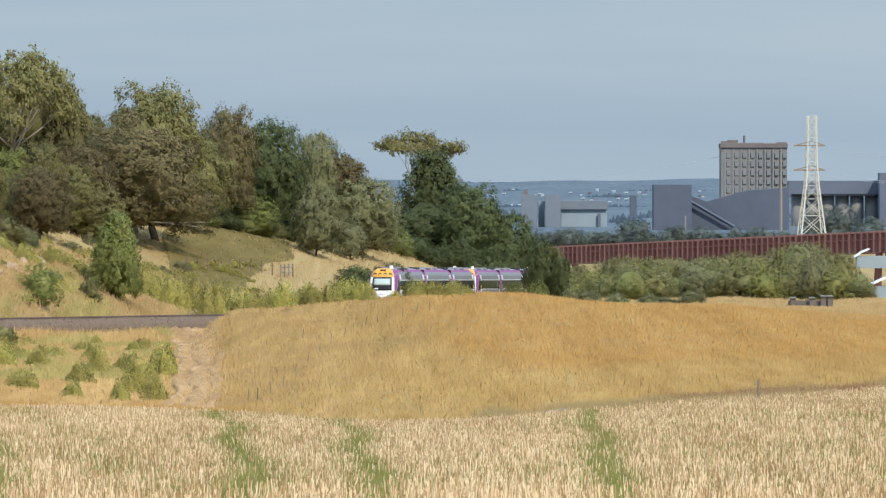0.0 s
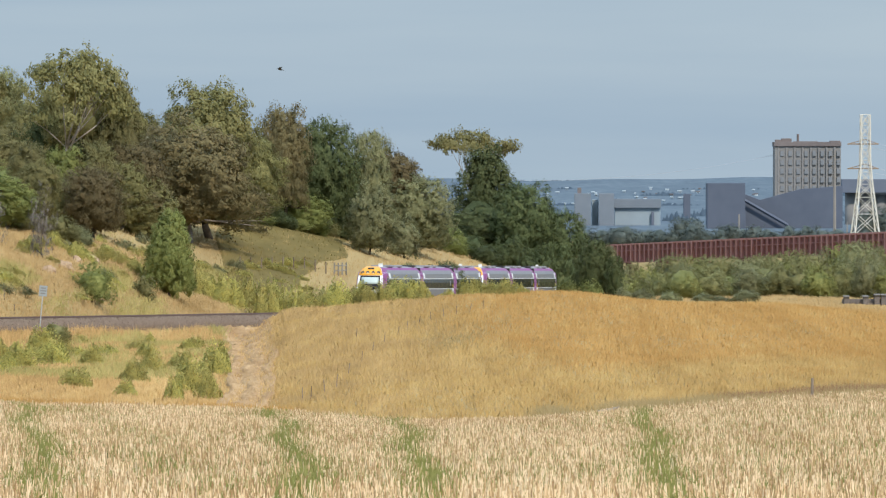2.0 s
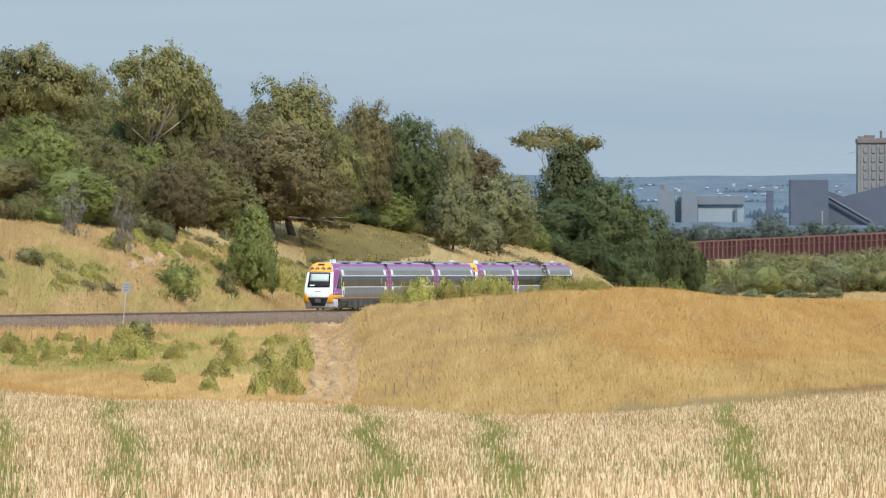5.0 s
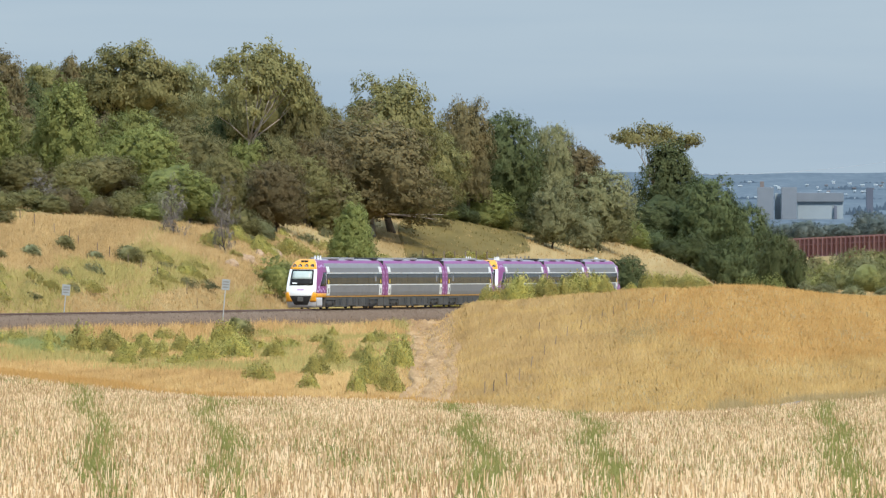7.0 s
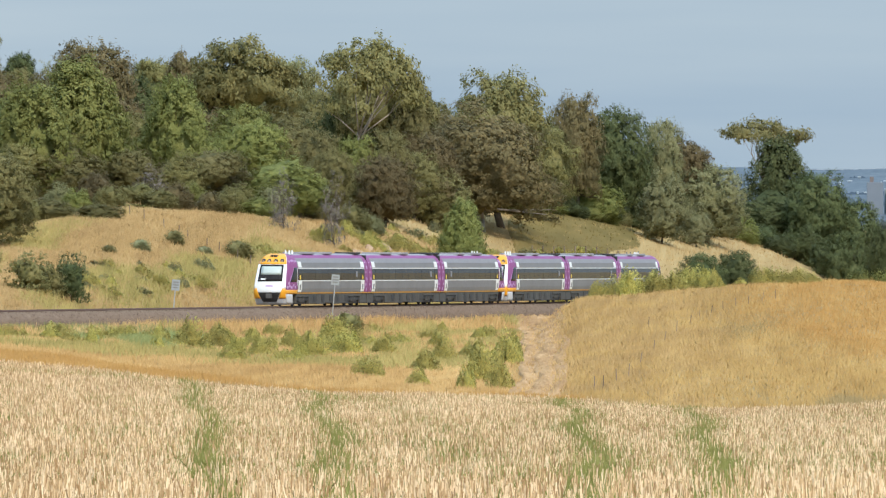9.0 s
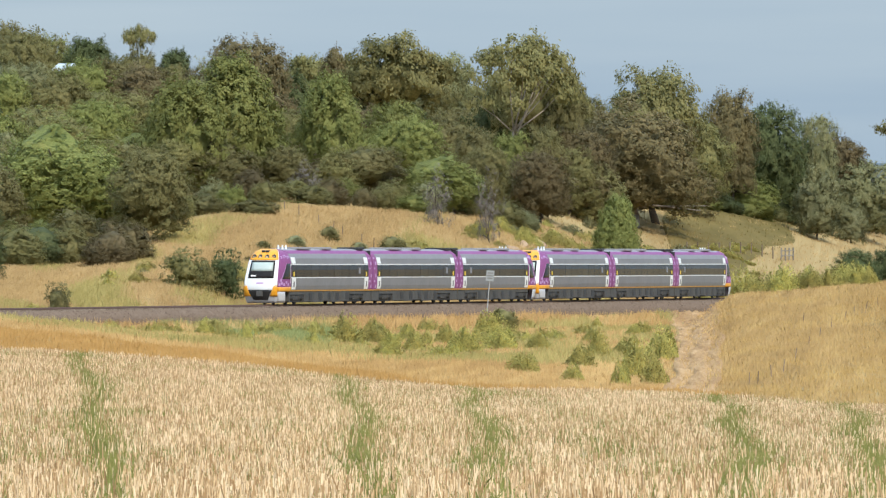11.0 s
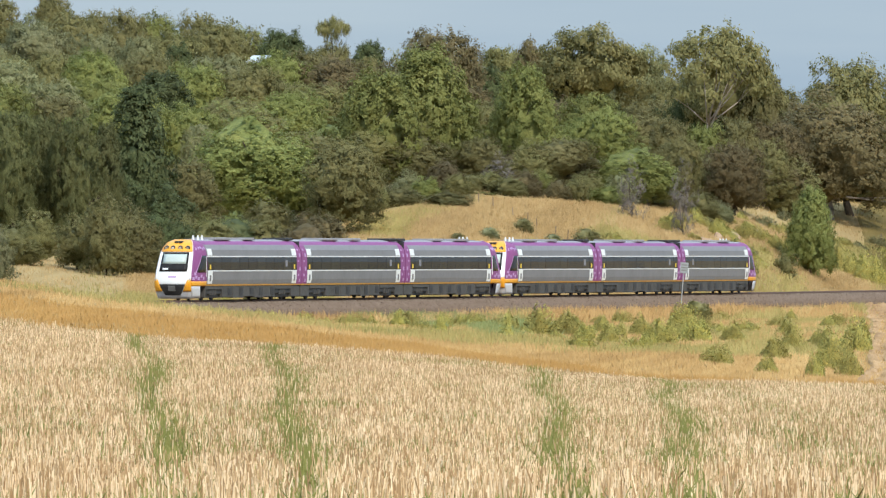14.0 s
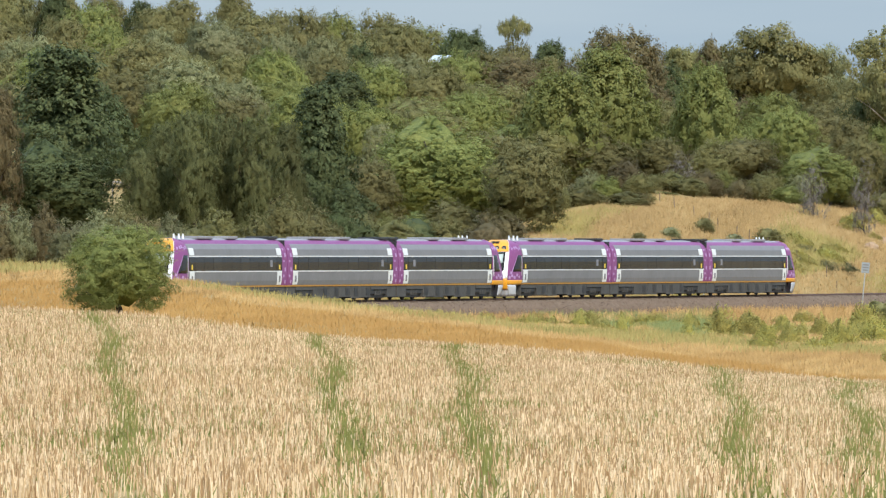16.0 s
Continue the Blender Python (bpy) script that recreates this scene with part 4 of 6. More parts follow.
    # the hill wood behind, row on row up the slope
    skyline = [-1900, -10, -1549, 2, -1120, 36, -930, 52, -850, 66, -700, 80, -590, 116, -480, 106, -360, 138, -290, 126, -170, 108, -60, 150, 90, 175, 200, 200, 350, 225, 480, 250, 560, 280, 660, 330]
    rows = [(1240, 0), (1170, 26), (1100, 58), (1030, 94), (970, 130), (910, 168)]
    looks = [("gum", "leaf_olive"), ("round", "leaf_olive"), ("round", "leaf_brown"), ("round", "leaf_grey"), ("gum", "leaf_grey"), ("round", "leaf_green"), ("pine", "leaf_dark")]
    words = {"leaf_olive": "olive-green gum tree in the hill wood", "leaf_brown": "brownish gum tree in the hill wood", "leaf_grey": "grey-green tree in the hill wood", "leaf_green": "light green tree in the hill wood", "leaf_dark": "dark pine in the hill wood"}
    for r, (d, drop) in enumerate(rows):
        u = -1640.0
        stop = [640, 560, 500, 380, 180, -60][r]
        while u < stop:
            wide = rng.uniform(115, 190) * 1000 / d
            kind, leaf = looks[rng.choice(len(looks), p=[0.18, 0.24, 0.1, 0.14, 0.08, 0.18, 0.08])]
            top = float(np.interp(u, skyline[0::2], skyline[1::2])) + drop + rng.uniform(-6, 30)
            low = float(land(u, d))
            if float(level(top, d)) - low > 3.5:
                plant(kind, leaf, u, d + rng.uniform(-18, 18), top, wide, words[leaf], group="hill wood", variants=3)
            u += wide * rng.uniform(0.55, 0.8)
    # scrub belt along the foot of the wood
    u = -380.0
    while u < 200:
        plant("round" if rng.random() < 0.6 else "bush", "leaf_olive" if rng.random() < 0.65 else "leaf_brown", u, float(np.interp(u, [-380, -40, 60, 130, 200], [885, 905, 925, 965, 990])) + rng.uniform(0, 30), rng.uniform(283, 325), rng.uniform(95, 140), SCRUB, group="scrub belt", variants=3)
        u += rng.uniform(38, 62)
    for u, top, wide in ((-345, 315, 75), (-20, 330, 60), (-110, 322, 62)):
        plant("bush", "twig_grey", u, 880, top, wide, "bare grey-brown shrub with fine twigs", name="shrub", category="shrub", size=0.3, dense=60, slim=0.07)
    u = -700.0
    while u < -380:
        plant("bush", "leaf_olive" if rng.random() < 0.5 else "leaf_green", u, rng.uniform(835, 870), rng.uniform(372, 412) + max(0, (-520 - u)) * 0.1, rng.uniform(70, 110), "low dark green scrub bush at the wood's edge", name="bush", group="scrub belt", category="bush")
        u += rng.uniform(35, 60)
    u = -900.0
    while u < 70:
        d7 = float(np.interp(u, [-900, -750, -560, -386, -46, 154, 260], [800, 812, 842, 866, 900, 918, 925]))
        z = float(land(u, d7))
        high = rng.uniform(1.6, 3.2)
        top = 321 + (EYE - z - high) / d7 * K
        plant("bush", ["leaf_olive", "leaf_grey", "leaf_brown", "leaf_green"][int(rng.choice(4, p=[0.45, 0.25, 0.2, 0.1]))], u, d7 + rng.uniform(0, 10), top, rng.uniform(50, 85), "low dark scrub under the wood's edge", name="bush", group="wood edge", category="bush")
        u += rng.uniform(22, 36)
    u = -1650.0
    while u < -700:
        plant("bush", "leaf_olive" if rng.random() < 0.6 else "leaf_brown", u, rng.uniform(745, 790) if u < -1000 else spot(u, 490, 700, 900) + rng.uniform(4, 25), rng.uniform(395, 450), rng.uniform(80, 130), "low brownish scrub bush beyond the line", name="bush", group="scrub belt", category="bush")
        u += rng.uniform(45, 75)
    u = -1010.0
    while u < -640:
        plant("bush", ["leaf_olive", "leaf_dark", "leaf_brown"][int(rng.integers(3))], u, spot(u, 531 if u < -910 else 504, 690, 900) + rng.uniform(2, 8), (395 if u < -910 else 425) + rng.uniform(0, 40), rng.uniform(80, 120), "dense dark scrub at the wood's foot", name="bush", group="scrub belt", category="bush", variants=3)
        u += rng.uniform(26, 42)
    for u in range(336, 650, 24):
        edge = float(np.interp(u, [350, 450, 520, 600, 700], [394, 412, 431, 430, 450]))
        plant("bush", ["leaf_dark", "leaf_olive", "leaf_green"][int(rng.integers(3))], u, float(np.interp(u, [350, 520, 700], [1046, 1078, 1138])), edge - rng.uniform(14, 38), rng.uniform(50, 80), "dark green bush at the paddock's upper edge", name="bush", group="bushes below the wood", category="bush", variants=3)
    u = -1650.0
    while u < -1230:
        plant("bush", "leaf_brown" if rng.random() < 0.6 else "leaf_grey", u, rng.uniform(690, 725), rng.uniform(400, 445), rng.uniform(70, 110), "low brownish scrub bush beyond the line", name="bush", group="scrub belt", category="bush")
        u += rng.uniform(35, 60)
    u = 380.0
    while u < 700:
        plant("round" if rng.random() < 0.5 else "bush", "leaf_grey" if rng.random() < 0.5 else "leaf_olive", u, rng.uniform(1090, 1120), rng.uniform(335, 375) + max(0, u - 560) * 0.2, rng.uniform(70, 110), "grey-green bushy tree below the wood", group="bushes below the wood", variants=3)
        u += rng.uniform(34, 56)
    u = 330.0
    while u < 700:
        plant("bush", "leaf_dark" if rng.random() < 0.6 else "leaf_green", u, rng.uniform(1075, 1100) + max(0, u - 500) * 0.2, rng.uniform(380, 410) + max(0, u - 560) * 0.12, rng.uniform(60, 90), "dark green bush at the foot of the wood", name="bush", group="bushes below the wood", category="bush")
        u += rng.uniform(30, 50)


def bank_bushes():
    say = "dark green bush on the grassy bank"
    for u, foot_v, top, wide, leaf in ((-302, 457, 430, 44, "leaf_olive"), (-362, 470, 446, 44, "leaf_grey"), (-190, 482, 448, 60, "leaf_olive"), (-486, 560, 472, 74, "leaf_dark"), (-560, 540, 470, 90, "leaf_olive"),
                                       (-520, 548, 490, 60, "leaf_olive"), (-250, 474, 458, 36, "leaf_grey"), (70, 540, 470, 84, "leaf_green"), (160, 540, 492, 50, "leaf_olive"), (-420, 470, 456, 34, "leaf_olive")):
        plant("bush", leaf, u, spot(u, foot_v, float(line_at(u)[0]) + 12, 1060), top, wide, say, name="bush", group="bank bushes", size=0.16, dense=130, category="bush")
    plant("bush", "leaf_olive", -783, float(line_at(-783)[0]) + 17, 530, 56, "small dark green bush beside the line", name="bush", group="bank bushes", size=0.16, dense=130, category="bush")
    for u in list(range(-60, 170, 13)):
        top = 417 + 0.27 * max(0, u) + rng.uniform(-7, 12)
        plant("fennel", "leaf_weed", u + rng.uniform(-8, 8), spot(u, top + rng.uniform(16, 26), float(line_at(u)[0]) + 14, 1060), top, rng.uniform(34, 58), "green and yellow wild fennel clump on the bank", name="fennel", group="fennel", variants=4, category="weed")
    for u in range(255, 470, 22):
        plant("fennel", "leaf_weed", u, 935 + rng.uniform(-8, 14), 484 + 0.12 * (u - 255) + rng.uniform(-6, 12), 44, "green and yellow wild fennel clump on the bank", name="fennel", group="fennel", variants=4, category="weed")
    # crest of the mound
    for u, top, wide, d in ((465, 535, 40, 800), (500, 512, 60, 806), (545, 502, 64, 806), (600, 496, 70, 812), (640, 500, 50, 806), (760, 497, 70, 812), (800, 497, 60, 806), (700, 515, 40, 806), (910, 502, 60, 850), (950, 500, 60, 850)):
        plant("fennel", "leaf_weed" if u < 850 else "leaf_green", u, d, top, wide, "yellow-green wild fennel clump on the mound's crest", name="fennel", group="fennel", variants=4, category="weed")
    for u in list(range(455, 670, 25)) + list(range(738, 838, 21)):
        plant("fennel", "leaf_weed", u + rng.uniform(-6, 6), rng.uniform(796, 812), (510 if u < 480 else 500) + rng.uniform(-9, 14), rng.uniform(40, 66), "yellow-green wild fennel clump on the mound's crest", name="fennel", group="fennel", variants=4, category="weed")
    plant("round", "leaf_dark", 690, 1010, 470, 95, "dark green bush behind the mound", name="bush", category="bush")
    plant("round", "leaf_dark", 630, 1005, 474, 95, "dark green bush behind the mound", name="bush", category="bush")
    # slope below the line, each by its foot and tip
    for u, foot_v, top, wide in ((240, 700, 632, 74), (290, 668, 608, 70), (215, 712, 668, 44), (272, 712, 646, 56), (140, 680, 638, 62), (172, 665, 614, 52), (5, 650, 608, 75), (-20, 625, 582, 70), (70, 650, 612, 50), (-95, 640, 600, 60),
                                 (-330, 632, 596, 46), (-275, 640, 586, 75), (-225, 640, 600, 85), (-150, 655, 618, 60), (-60, 655, 610, 80), (-390, 625, 602, 60), (-450, 618, 598, 60), (-520, 612, 594, 60), (-600, 605, 586, 60), (-690, 596, 578, 60),
                                 (-100, 665, 640, 70), (40, 690, 655, 70), (130, 705, 672, 50), (-200, 662, 636, 70), (-830, 588, 568, 70), (-760, 592, 574, 60)):
        plant("fennel", "leaf_weed", u, spot(u, foot_v), top, wide, "yellow-flowered green fennel bush below the line", name="fennel", group="fennel", variants=4, category="weed")
    for i in range(85):
        u = rng.uniform(-1000, 290)
        d = rng.uniform(600, line_at(u)[0] - 26)
        high = rng.uniform(0.45, 1.1)
        top = 321 + (EYE - float(land(u, d)) - high) / d * K
        plant("fennel", "leaf_weed", u, d, top, rng.uniform(28, 60), "low green fennel clump in the grass below the line", name="fennel", group="fennel", variants=4, category="weed")
    plant("bush", "leaf_olive", 5, spot(5, 612), 576, 60, "dark green bush below the line", name="bush", group="bank bushes", size=0.16, dense=130, category="bush")
    plant("round", "leaf_green", -1338, 452, 450, 204, "small round tree with dense olive crown at the field's edge", size=0.1, dense=800, variants=1)


MAT["leaf_oak"] = material("leaf_oak", [(0.102, 0.114, 0.049), (0.166, 0.174, 0.07), (0.242, 0.239, 0.1)], 0.35, 0.6, source="leaf", leafy=0.38)
wood()
bank_bushes()

# ---- grass and stubble ----


def tufts(name, u, d, high, wide, blades, mat, label, category, lean=0.3, quad=False):
    """Grass as many small upright blades, one mesh."""
    u, d = np.repeat(u, blades), np.repeat(d, blades)
    k = len(u)
    p = at(u, d)
    p[:, 2] = land(u, d) - 0.04
    p[:, :2] += rng.normal(0, 0.34 if blades > 1 else 0.0, (k, 2))
    h = np.repeat(high, blades) * rng.uniform(0.6, 1.15, k)
    a = rng.uniform(-0.9, 0.9, k)
    w = wide * rng.uniform(0.6, 1.4, k)
    side = np.stack([np.cos(a), np.sin(a), 0 * a], -1) * w[:, None] / 2
    tip = p + np.stack([rng.normal(0, lean, k) * h, rng.normal(0, lean, k) * h, h], -1)
    if quad:
        v = np.stack([p - side, p + side, tip + side * 0.8, tip - side * 0.8], 1).reshape(-1, 3)
        f = np.arange(4 * k).reshape(-1, 4)
    else:
        v = np.stack([p - side, p + side, tip], 1).reshape(-1, 3)
        f = np.arange(3 * k).reshape(-1, 3)
    ob = mesh_object(name, v, f, mat)
    if not quad:
        n = rng.normal(0, 0.45, (k, 3)) + [0, -0.55, 0.8]
        soften(ob, np.repeat(n, 3, 0))
    return tagged(ob, label, category, kind="stuff")


def spread(count, u0, u1, d0, d1):
    u = rng.uniform(u0, u1, count)
    d = np.sqrt(rng.uniform(d0 * d0, d1 * d1, count))
    return u, d


TRAMS = (-1380, -990, -755, -285, -70, 385, 600, 1030)


def tram(u, d):
    """How near a wheel track of the stubble field lies, 0 to 1."""
    x = u - (450 - d) * 0.2 + 14 * np.sin(d * 0.045 + u * 0.004)
    near = np.min(np.abs(x[:, None] - np.array(TRAMS)[None, :]), 1)
    return np.exp(-(near * d / 450 / 19) ** 2)


def patchy(u, d, scale=1.0):
    p = at(u, d)
    x, y = p[:, 0] * scale, p[:, 1] * scale * 0.09
    return 0.5 + 0.25 * np.sin(x * 0.9 + 2.1 * np.sin(y * 0.7)) + 0.25 * np.sin(x * 0.37 - y * 1.3 + 1.7 * np.sin(x * 0.21))


def diagonal(u, d):
    """A broad green drift that crosses the field."""
    return np.exp(-((u - (450 - d) + 20) / 75) ** 2) * (patchy(u, d, 2.9) > 0.4)


def field():
    u, d = spread(350000, -1680, 1680, 125, 450)
    bare = np.clip((patchy(u, d, 1.9) * patchy(u + 300, d, 0.8) - 0.5) * 3, 0, 0.7)
    keep = rng.random(len(u)) > np.maximum(np.maximum(0.85 * tram(u, d), bare), 0.55 * diagonal(u, d))
    u, d = u[keep], d[keep]
    tufts("stubble", u, d, rng.uniform(0.22, 0.42, len(u)), 0.0185, 1, "stubble", "pale straw stubble standing in a harvested field", "stubble", 0.12, True)
    u, d = spread(360000, -1680, 1680, 125, 452)
    tracks = np.where(u > 150, 1.0, 0.85) * tram(u, d) * np.clip((patchy(u, d, 2.3) - 0.36) * 4, 0.12, 1)
    drift = diagonal(u, d)
    wash = 0.62 * np.clip((patchy(u, d, 1.3) - 0.42) * 4, 0, 1) * np.clip((patchy(u + 500, d, 0.5) - 0.2) * 2, 0.15, 1)
    wash += 0.22 * np.clip((u + 700) / 500, 0.3, 1) + 0.36 * np.clip((u - 50) / 400, 0, 1)
    keep = rng.random(len(u)) < np.maximum(np.maximum(tracks, drift), wash)
    keep &= (d > 168) | (rng.random(len(u)) < 0.15)
    u, d = u[keep], d[keep]
    tufts("field_weeds", u, d, rng.uniform(0.16, 0.34, len(u)) + 0.08 * tram(u, d), 0.04, 3, "weed_green", "green weeds growing among the stubble", "weeds", 0.5)


def sown(name, u, d, low, high, wide, blades, mat, label, lean=0.3):
    tufts(name, u, d, rng.uniform(low, high, len(u)), wide, blades, mat, label, "grass", lean)


def meadow():
    """Dry slopes between the field and the line, in drifts of several grasses."""
    u, d = spread(215000, -1700, 1700, 449, 900)
    ld, lz = line_at(u)
    ok = (d < ld - np.where(u < 360, 19, 8)) & ~((u > 300) & (u < 392) & (d > 470) & (d < ld - 6) & (rng.random(len(u)) < 0.8))
    u, d = u[ok], d[ok]
    v = 321 + (EYE - land(u, d)) / d * K
    chance = rng.random(len(u))
    drift = patchy(u, d, 0.45)
    green = (chance < 0.6 * np.clip((drift - 0.35) * 2.2, 0.05, 1)) & (d > 545) & (u < 300)
    band = ~green & (d < 472 + 50 * np.clip((-150 - u) / 300, 0, 1)) & (u < 420)
    # the mound: orange over its far shoulder, khaki lower down, grey-tan near the track, a brown hollow between
    mound = (u > 392) & ~band
    brow = np.interp(u, [600, 720, 830, 960, 1200, 1568], [560, 600, 640, 655, 650, 640]) + 30 * (drift - 0.5)
    orange = mound & (rng.random(len(u)) < np.clip((brow - v) / 45 + 0.4, 0.05, 0.9) * np.clip((u - 640) / 160, 0, 1))
    hollow = mound & ~orange & (rng.random(len(u)) < 0.75 * np.exp(-((u - 735) / 60) ** 2 - ((v - 600 + 0.22 * (u - 735)) / 13) ** 2))
    tan = mound & ~orange & ~hollow & (rng.random(len(u)) < np.clip((760 - u) / 260, 0.15, 0.85) * np.clip((patchy(u, d, 1.3) - 0.3) * 3, 0.15, 1))
    khaki = mound & ~orange & ~hollow & ~tan
    rest = ~green & ~band & ~mound
    sown("dry_grass", u[rest], d[rest], 0.16, 0.36, 0.05, 5, "grass_gold", "tall dry golden grass on the slopes")
    sown("dry_grass", u[khaki], d[khaki], 0.16, 0.34, 0.05, 5, "grass_khaki", "dry khaki-yellow grass low on the mound")
    sown("dry_grass", u[tan], d[tan], 0.18, 0.38, 0.05, 5, "grass_tan", "dry grey-tan grass beside the track")
    sown("dry_grass", u[hollow], d[hollow], 0.2, 0.36, 0.05, 5, "grass_brown", "brown grass in a hollow of the mound")
    sown("dry_grass", u[orange], d[orange], 0.16, 0.34, 0.05, 5, "grass_orange", "orange dry grass over the mound's shoulder")
    sown("dry_grass", u[band], d[band], 0.18, 0.32, 0.05, 5, "grass_orange", "strip of orange-brown dry grass along the field")
    sown("green_grass", u[green], d[green], 0.3, 0.6, 0.06, 4, "grass_green", "greener grass and weeds below the line")
    # weeds creeping up the ballast's toe
    s = rng.uniform(20, 420, 9000)
    q = on_line(s, 1)
    side = rng.uniform(4.6, 8.5, len(s))
    x, y = q[0] + (side - 1) * np.cos(np.interp(s, LINE_S, LINE_H)), q[1] - (side - 1) * np.sin(np.interp(s, LINE_S, LINE_H))
    u, d = 784 + K * np.arctan2(x, y), np.hypot(x, y)
    ok = u < 300
    u, d = u[ok], d[ok]
    dry = patchy(u, d, 0.7) > 0.5
    sown("green_grass", u[~dry], d[~dry], 0.4, 0.85, 0.06, 4, "grass_green", "green weeds along the foot of the ballast")
    sown("dry_grass", u[dry], d[dry], 0.4, 0.8, 0.06, 4, "grass_gold", "dry grass along the foot of the ballast")
    # a green belt of weeds between the strip and the ballast
    u = rng.uniform(-960, -260, 110000)
    d = rng.uniform(560, 860, len(u))
    v = 321 + (EYE - land(u, d)) / d * K
    mid = np.interp(u, [-960, -879, -700, -560, -430, -260], [553, 558, 575, 594, 614, 630])
    ok = (np.abs(v - mid) < 13 + 6 * np.sin(u * 0.05)) & (rng.random(len(u)) < 0.75) & (d < line_at(u)[0] - 8)
    sown("green_grass", u[ok], d[ok], 0.3, 0.65, 0.06, 5, "weed_fresh", "fresh green weeds in a belt below the line", 0.4)
    # grey and rusty weeds along the field's far edge
    u, d = spread(9000, 860, 1640, 450, 468)
    rusty = (u > 1180) & (rng.random(len(u)) < 0.65) & (d > 455)
    sown("edge_weeds", u[rusty], d[rusty], 0.3, 0.55, 0.03, 4, "grass_rust", "rusty brown seeding weeds along the field's edge")
    grey = ~rusty & (patchy(u, d, 1.5) > 0.35)
    sown("edge_weeds", u[grey], d[grey], 0.25, 0.6, 0.03, 4, "grass_grey", "grey-green seeding weeds along the field's edge", 0.4)
    u, d = spread(11000, 395, 760, 540, 805)
    clump = rng.random(len(u)) < 0.5 * np.clip(patchy(u, d, 0.6) * 1.3 - np.clip((u - 560) / 300, 0, 1), 0, 1)
    sown("tall_grass", u[clump], d[clump], 0.25, 0.5, 0.05, 5, "grass_tan", "taller grey-tan seeding grass in loose clumps")
    u, d = spread(2200, 380, 1600, 470, 860)
    clump = patchy(u, d, 0.8) > 0.55
    sown("tall_grass", u[clump], d[clump], 0.35, 0.65, 0.045, 6, "grass_khaki", "taller khaki seeding grass in loose clumps", 0.22)
    # the cutting bank
    u, d = spread(80000, -1500, 1600, 640, 1160)
    near = rng.uniform(-1000, 330, 85000)
    u, d = np.concatenate([u, near]), np.concatenate([d, line_at(near)[0] + rng.uniform(12, 100, len(near))])
    ld, lz = line_at(u)
    ok = ((d > ld + 11) & (d < ld + 160) & (u < 1000)) | ((u >= 900) & (d > 850))
    u, d = u[ok], d[ok]
    v = 321 + (EYE - land(u, d)) / d * K
    field_green = (u > 292) & (u < np.interp(d, [962, 1000, 1040, 1078], [415, 450, 505, 535])) & (d > 965) & (rng.random(len(u)) < 0.85)
    wild = patchy(u, d, 0.55) + 0.25 * np.sin(u * 0.035 + 2 * np.sin(v * 0.06))
    weedy = ~field_green & (u < 480) & (rng.random(len(u)) < np.clip((wild - 0.5) * 2.6, 0, 0.9) * np.clip((v - 405) / 50, 0.1, 1))
    earthy = ~field_green & ~weedy & (u < 480) & (rng.random(len(u)) < np.clip((0.42 - wild) * 2.6, 0.04, 0.7))
    plain = ~field_green & ~weedy & ~earthy
    sown("dry_grass", u[plain], d[plain], 0.2, 0.42, 0.05, 5, "grass_pale", "pale dry grass on the cutting bank")
    sown("dry_grass", u[earthy], d[earthy], 0.15, 0.35, 0.05, 5, "grass_tan", "thin tan grass over bare earth on the bank")
    sown("green_grass", u[weedy], d[weedy], 0.25, 0.6, 0.055, 5, "grass_green", "green weeds in drifts on the cutting bank")
    sown("green_grass", u[field_green], d[field_green], 0.15, 0.3, 0.12, 4, "grass_paddock", "short green grass on the hill paddock")


MAT["grass_khaki"] = material("grass_khaki", [(0.389, 0.246, 0.089), (0.506, 0.33, 0.124), (0.6, 0.413, 0.169)], 0.06, 0.7, source="patch", leafy=0.25, fine=4, stretch=(4, 0.1, 1))
MAT["grass_tan"] = material("grass_tan", [(0.338, 0.219, 0.096), (0.458, 0.303, 0.13), (0.579, 0.392, 0.175)], 0.06, 0.7, source="patch", leafy=0.25, fine=4, stretch=(4, 0.1, 1))
MAT["grass_rust"] = material("grass_rust", [(0.22, 0.11, 0.06), (0.34, 0.19, 0.1)], 0.2, 0.7, source="patch", leafy=0.25)
MAT["grass_grey"] = material("grass_grey", [(0.312, 0.23, 0.106), (0.462, 0.34, 0.166)], 0.2, 0.7, source="patch", leafy=0.25)
MAT["weed_fresh"] = material("weed_fresh", [(0.176, 0.211, 0.077), (0.256, 0.284, 0.104), (0.368, 0.378, 0.153)], 0.1, 0.7, source="patch", leafy=0.25)
MAT["grass_paddock"] = material("grass_paddock", [(0.137, 0.108, 0.038), (0.199, 0.148, 0.049), (0.296, 0.2, 0.074)], 0.1, 0.7, source="patch", leafy=0.25)
MAT["weed_green"] = material("weed_green", [(0.143, 0.154, 0.043), (0.229, 0.228, 0.066), (0.343, 0.31, 0.107)], 0.1, 0.7, source="patch", leafy=0.25)
MAT["grass_brown"] = material("grass_brown", [(0.27, 0.2, 0.088), (0.4, 0.295, 0.135)], 0.1, 0.7, source="patch", leafy=0.25)
MAT["grass_orange"] = material("grass_orange", [(0.39, 0.215, 0.068), (0.5, 0.285, 0.095), (0.58, 0.355, 0.13)], 0.06, 0.7, source="patch", leafy=0.25, stretch=(4, 0.1, 1))
MAT["grass_pale"] = material("grass_pale", [(0.372, 0.239, 0.105), (0.495, 0.333, 0.148), (0.608, 0.427, 0.209)], 0.07, 0.7, source="patch", leafy=0.25, stretch=(3, 0.3, 1))
field()
meadow()

# ---- distance ----


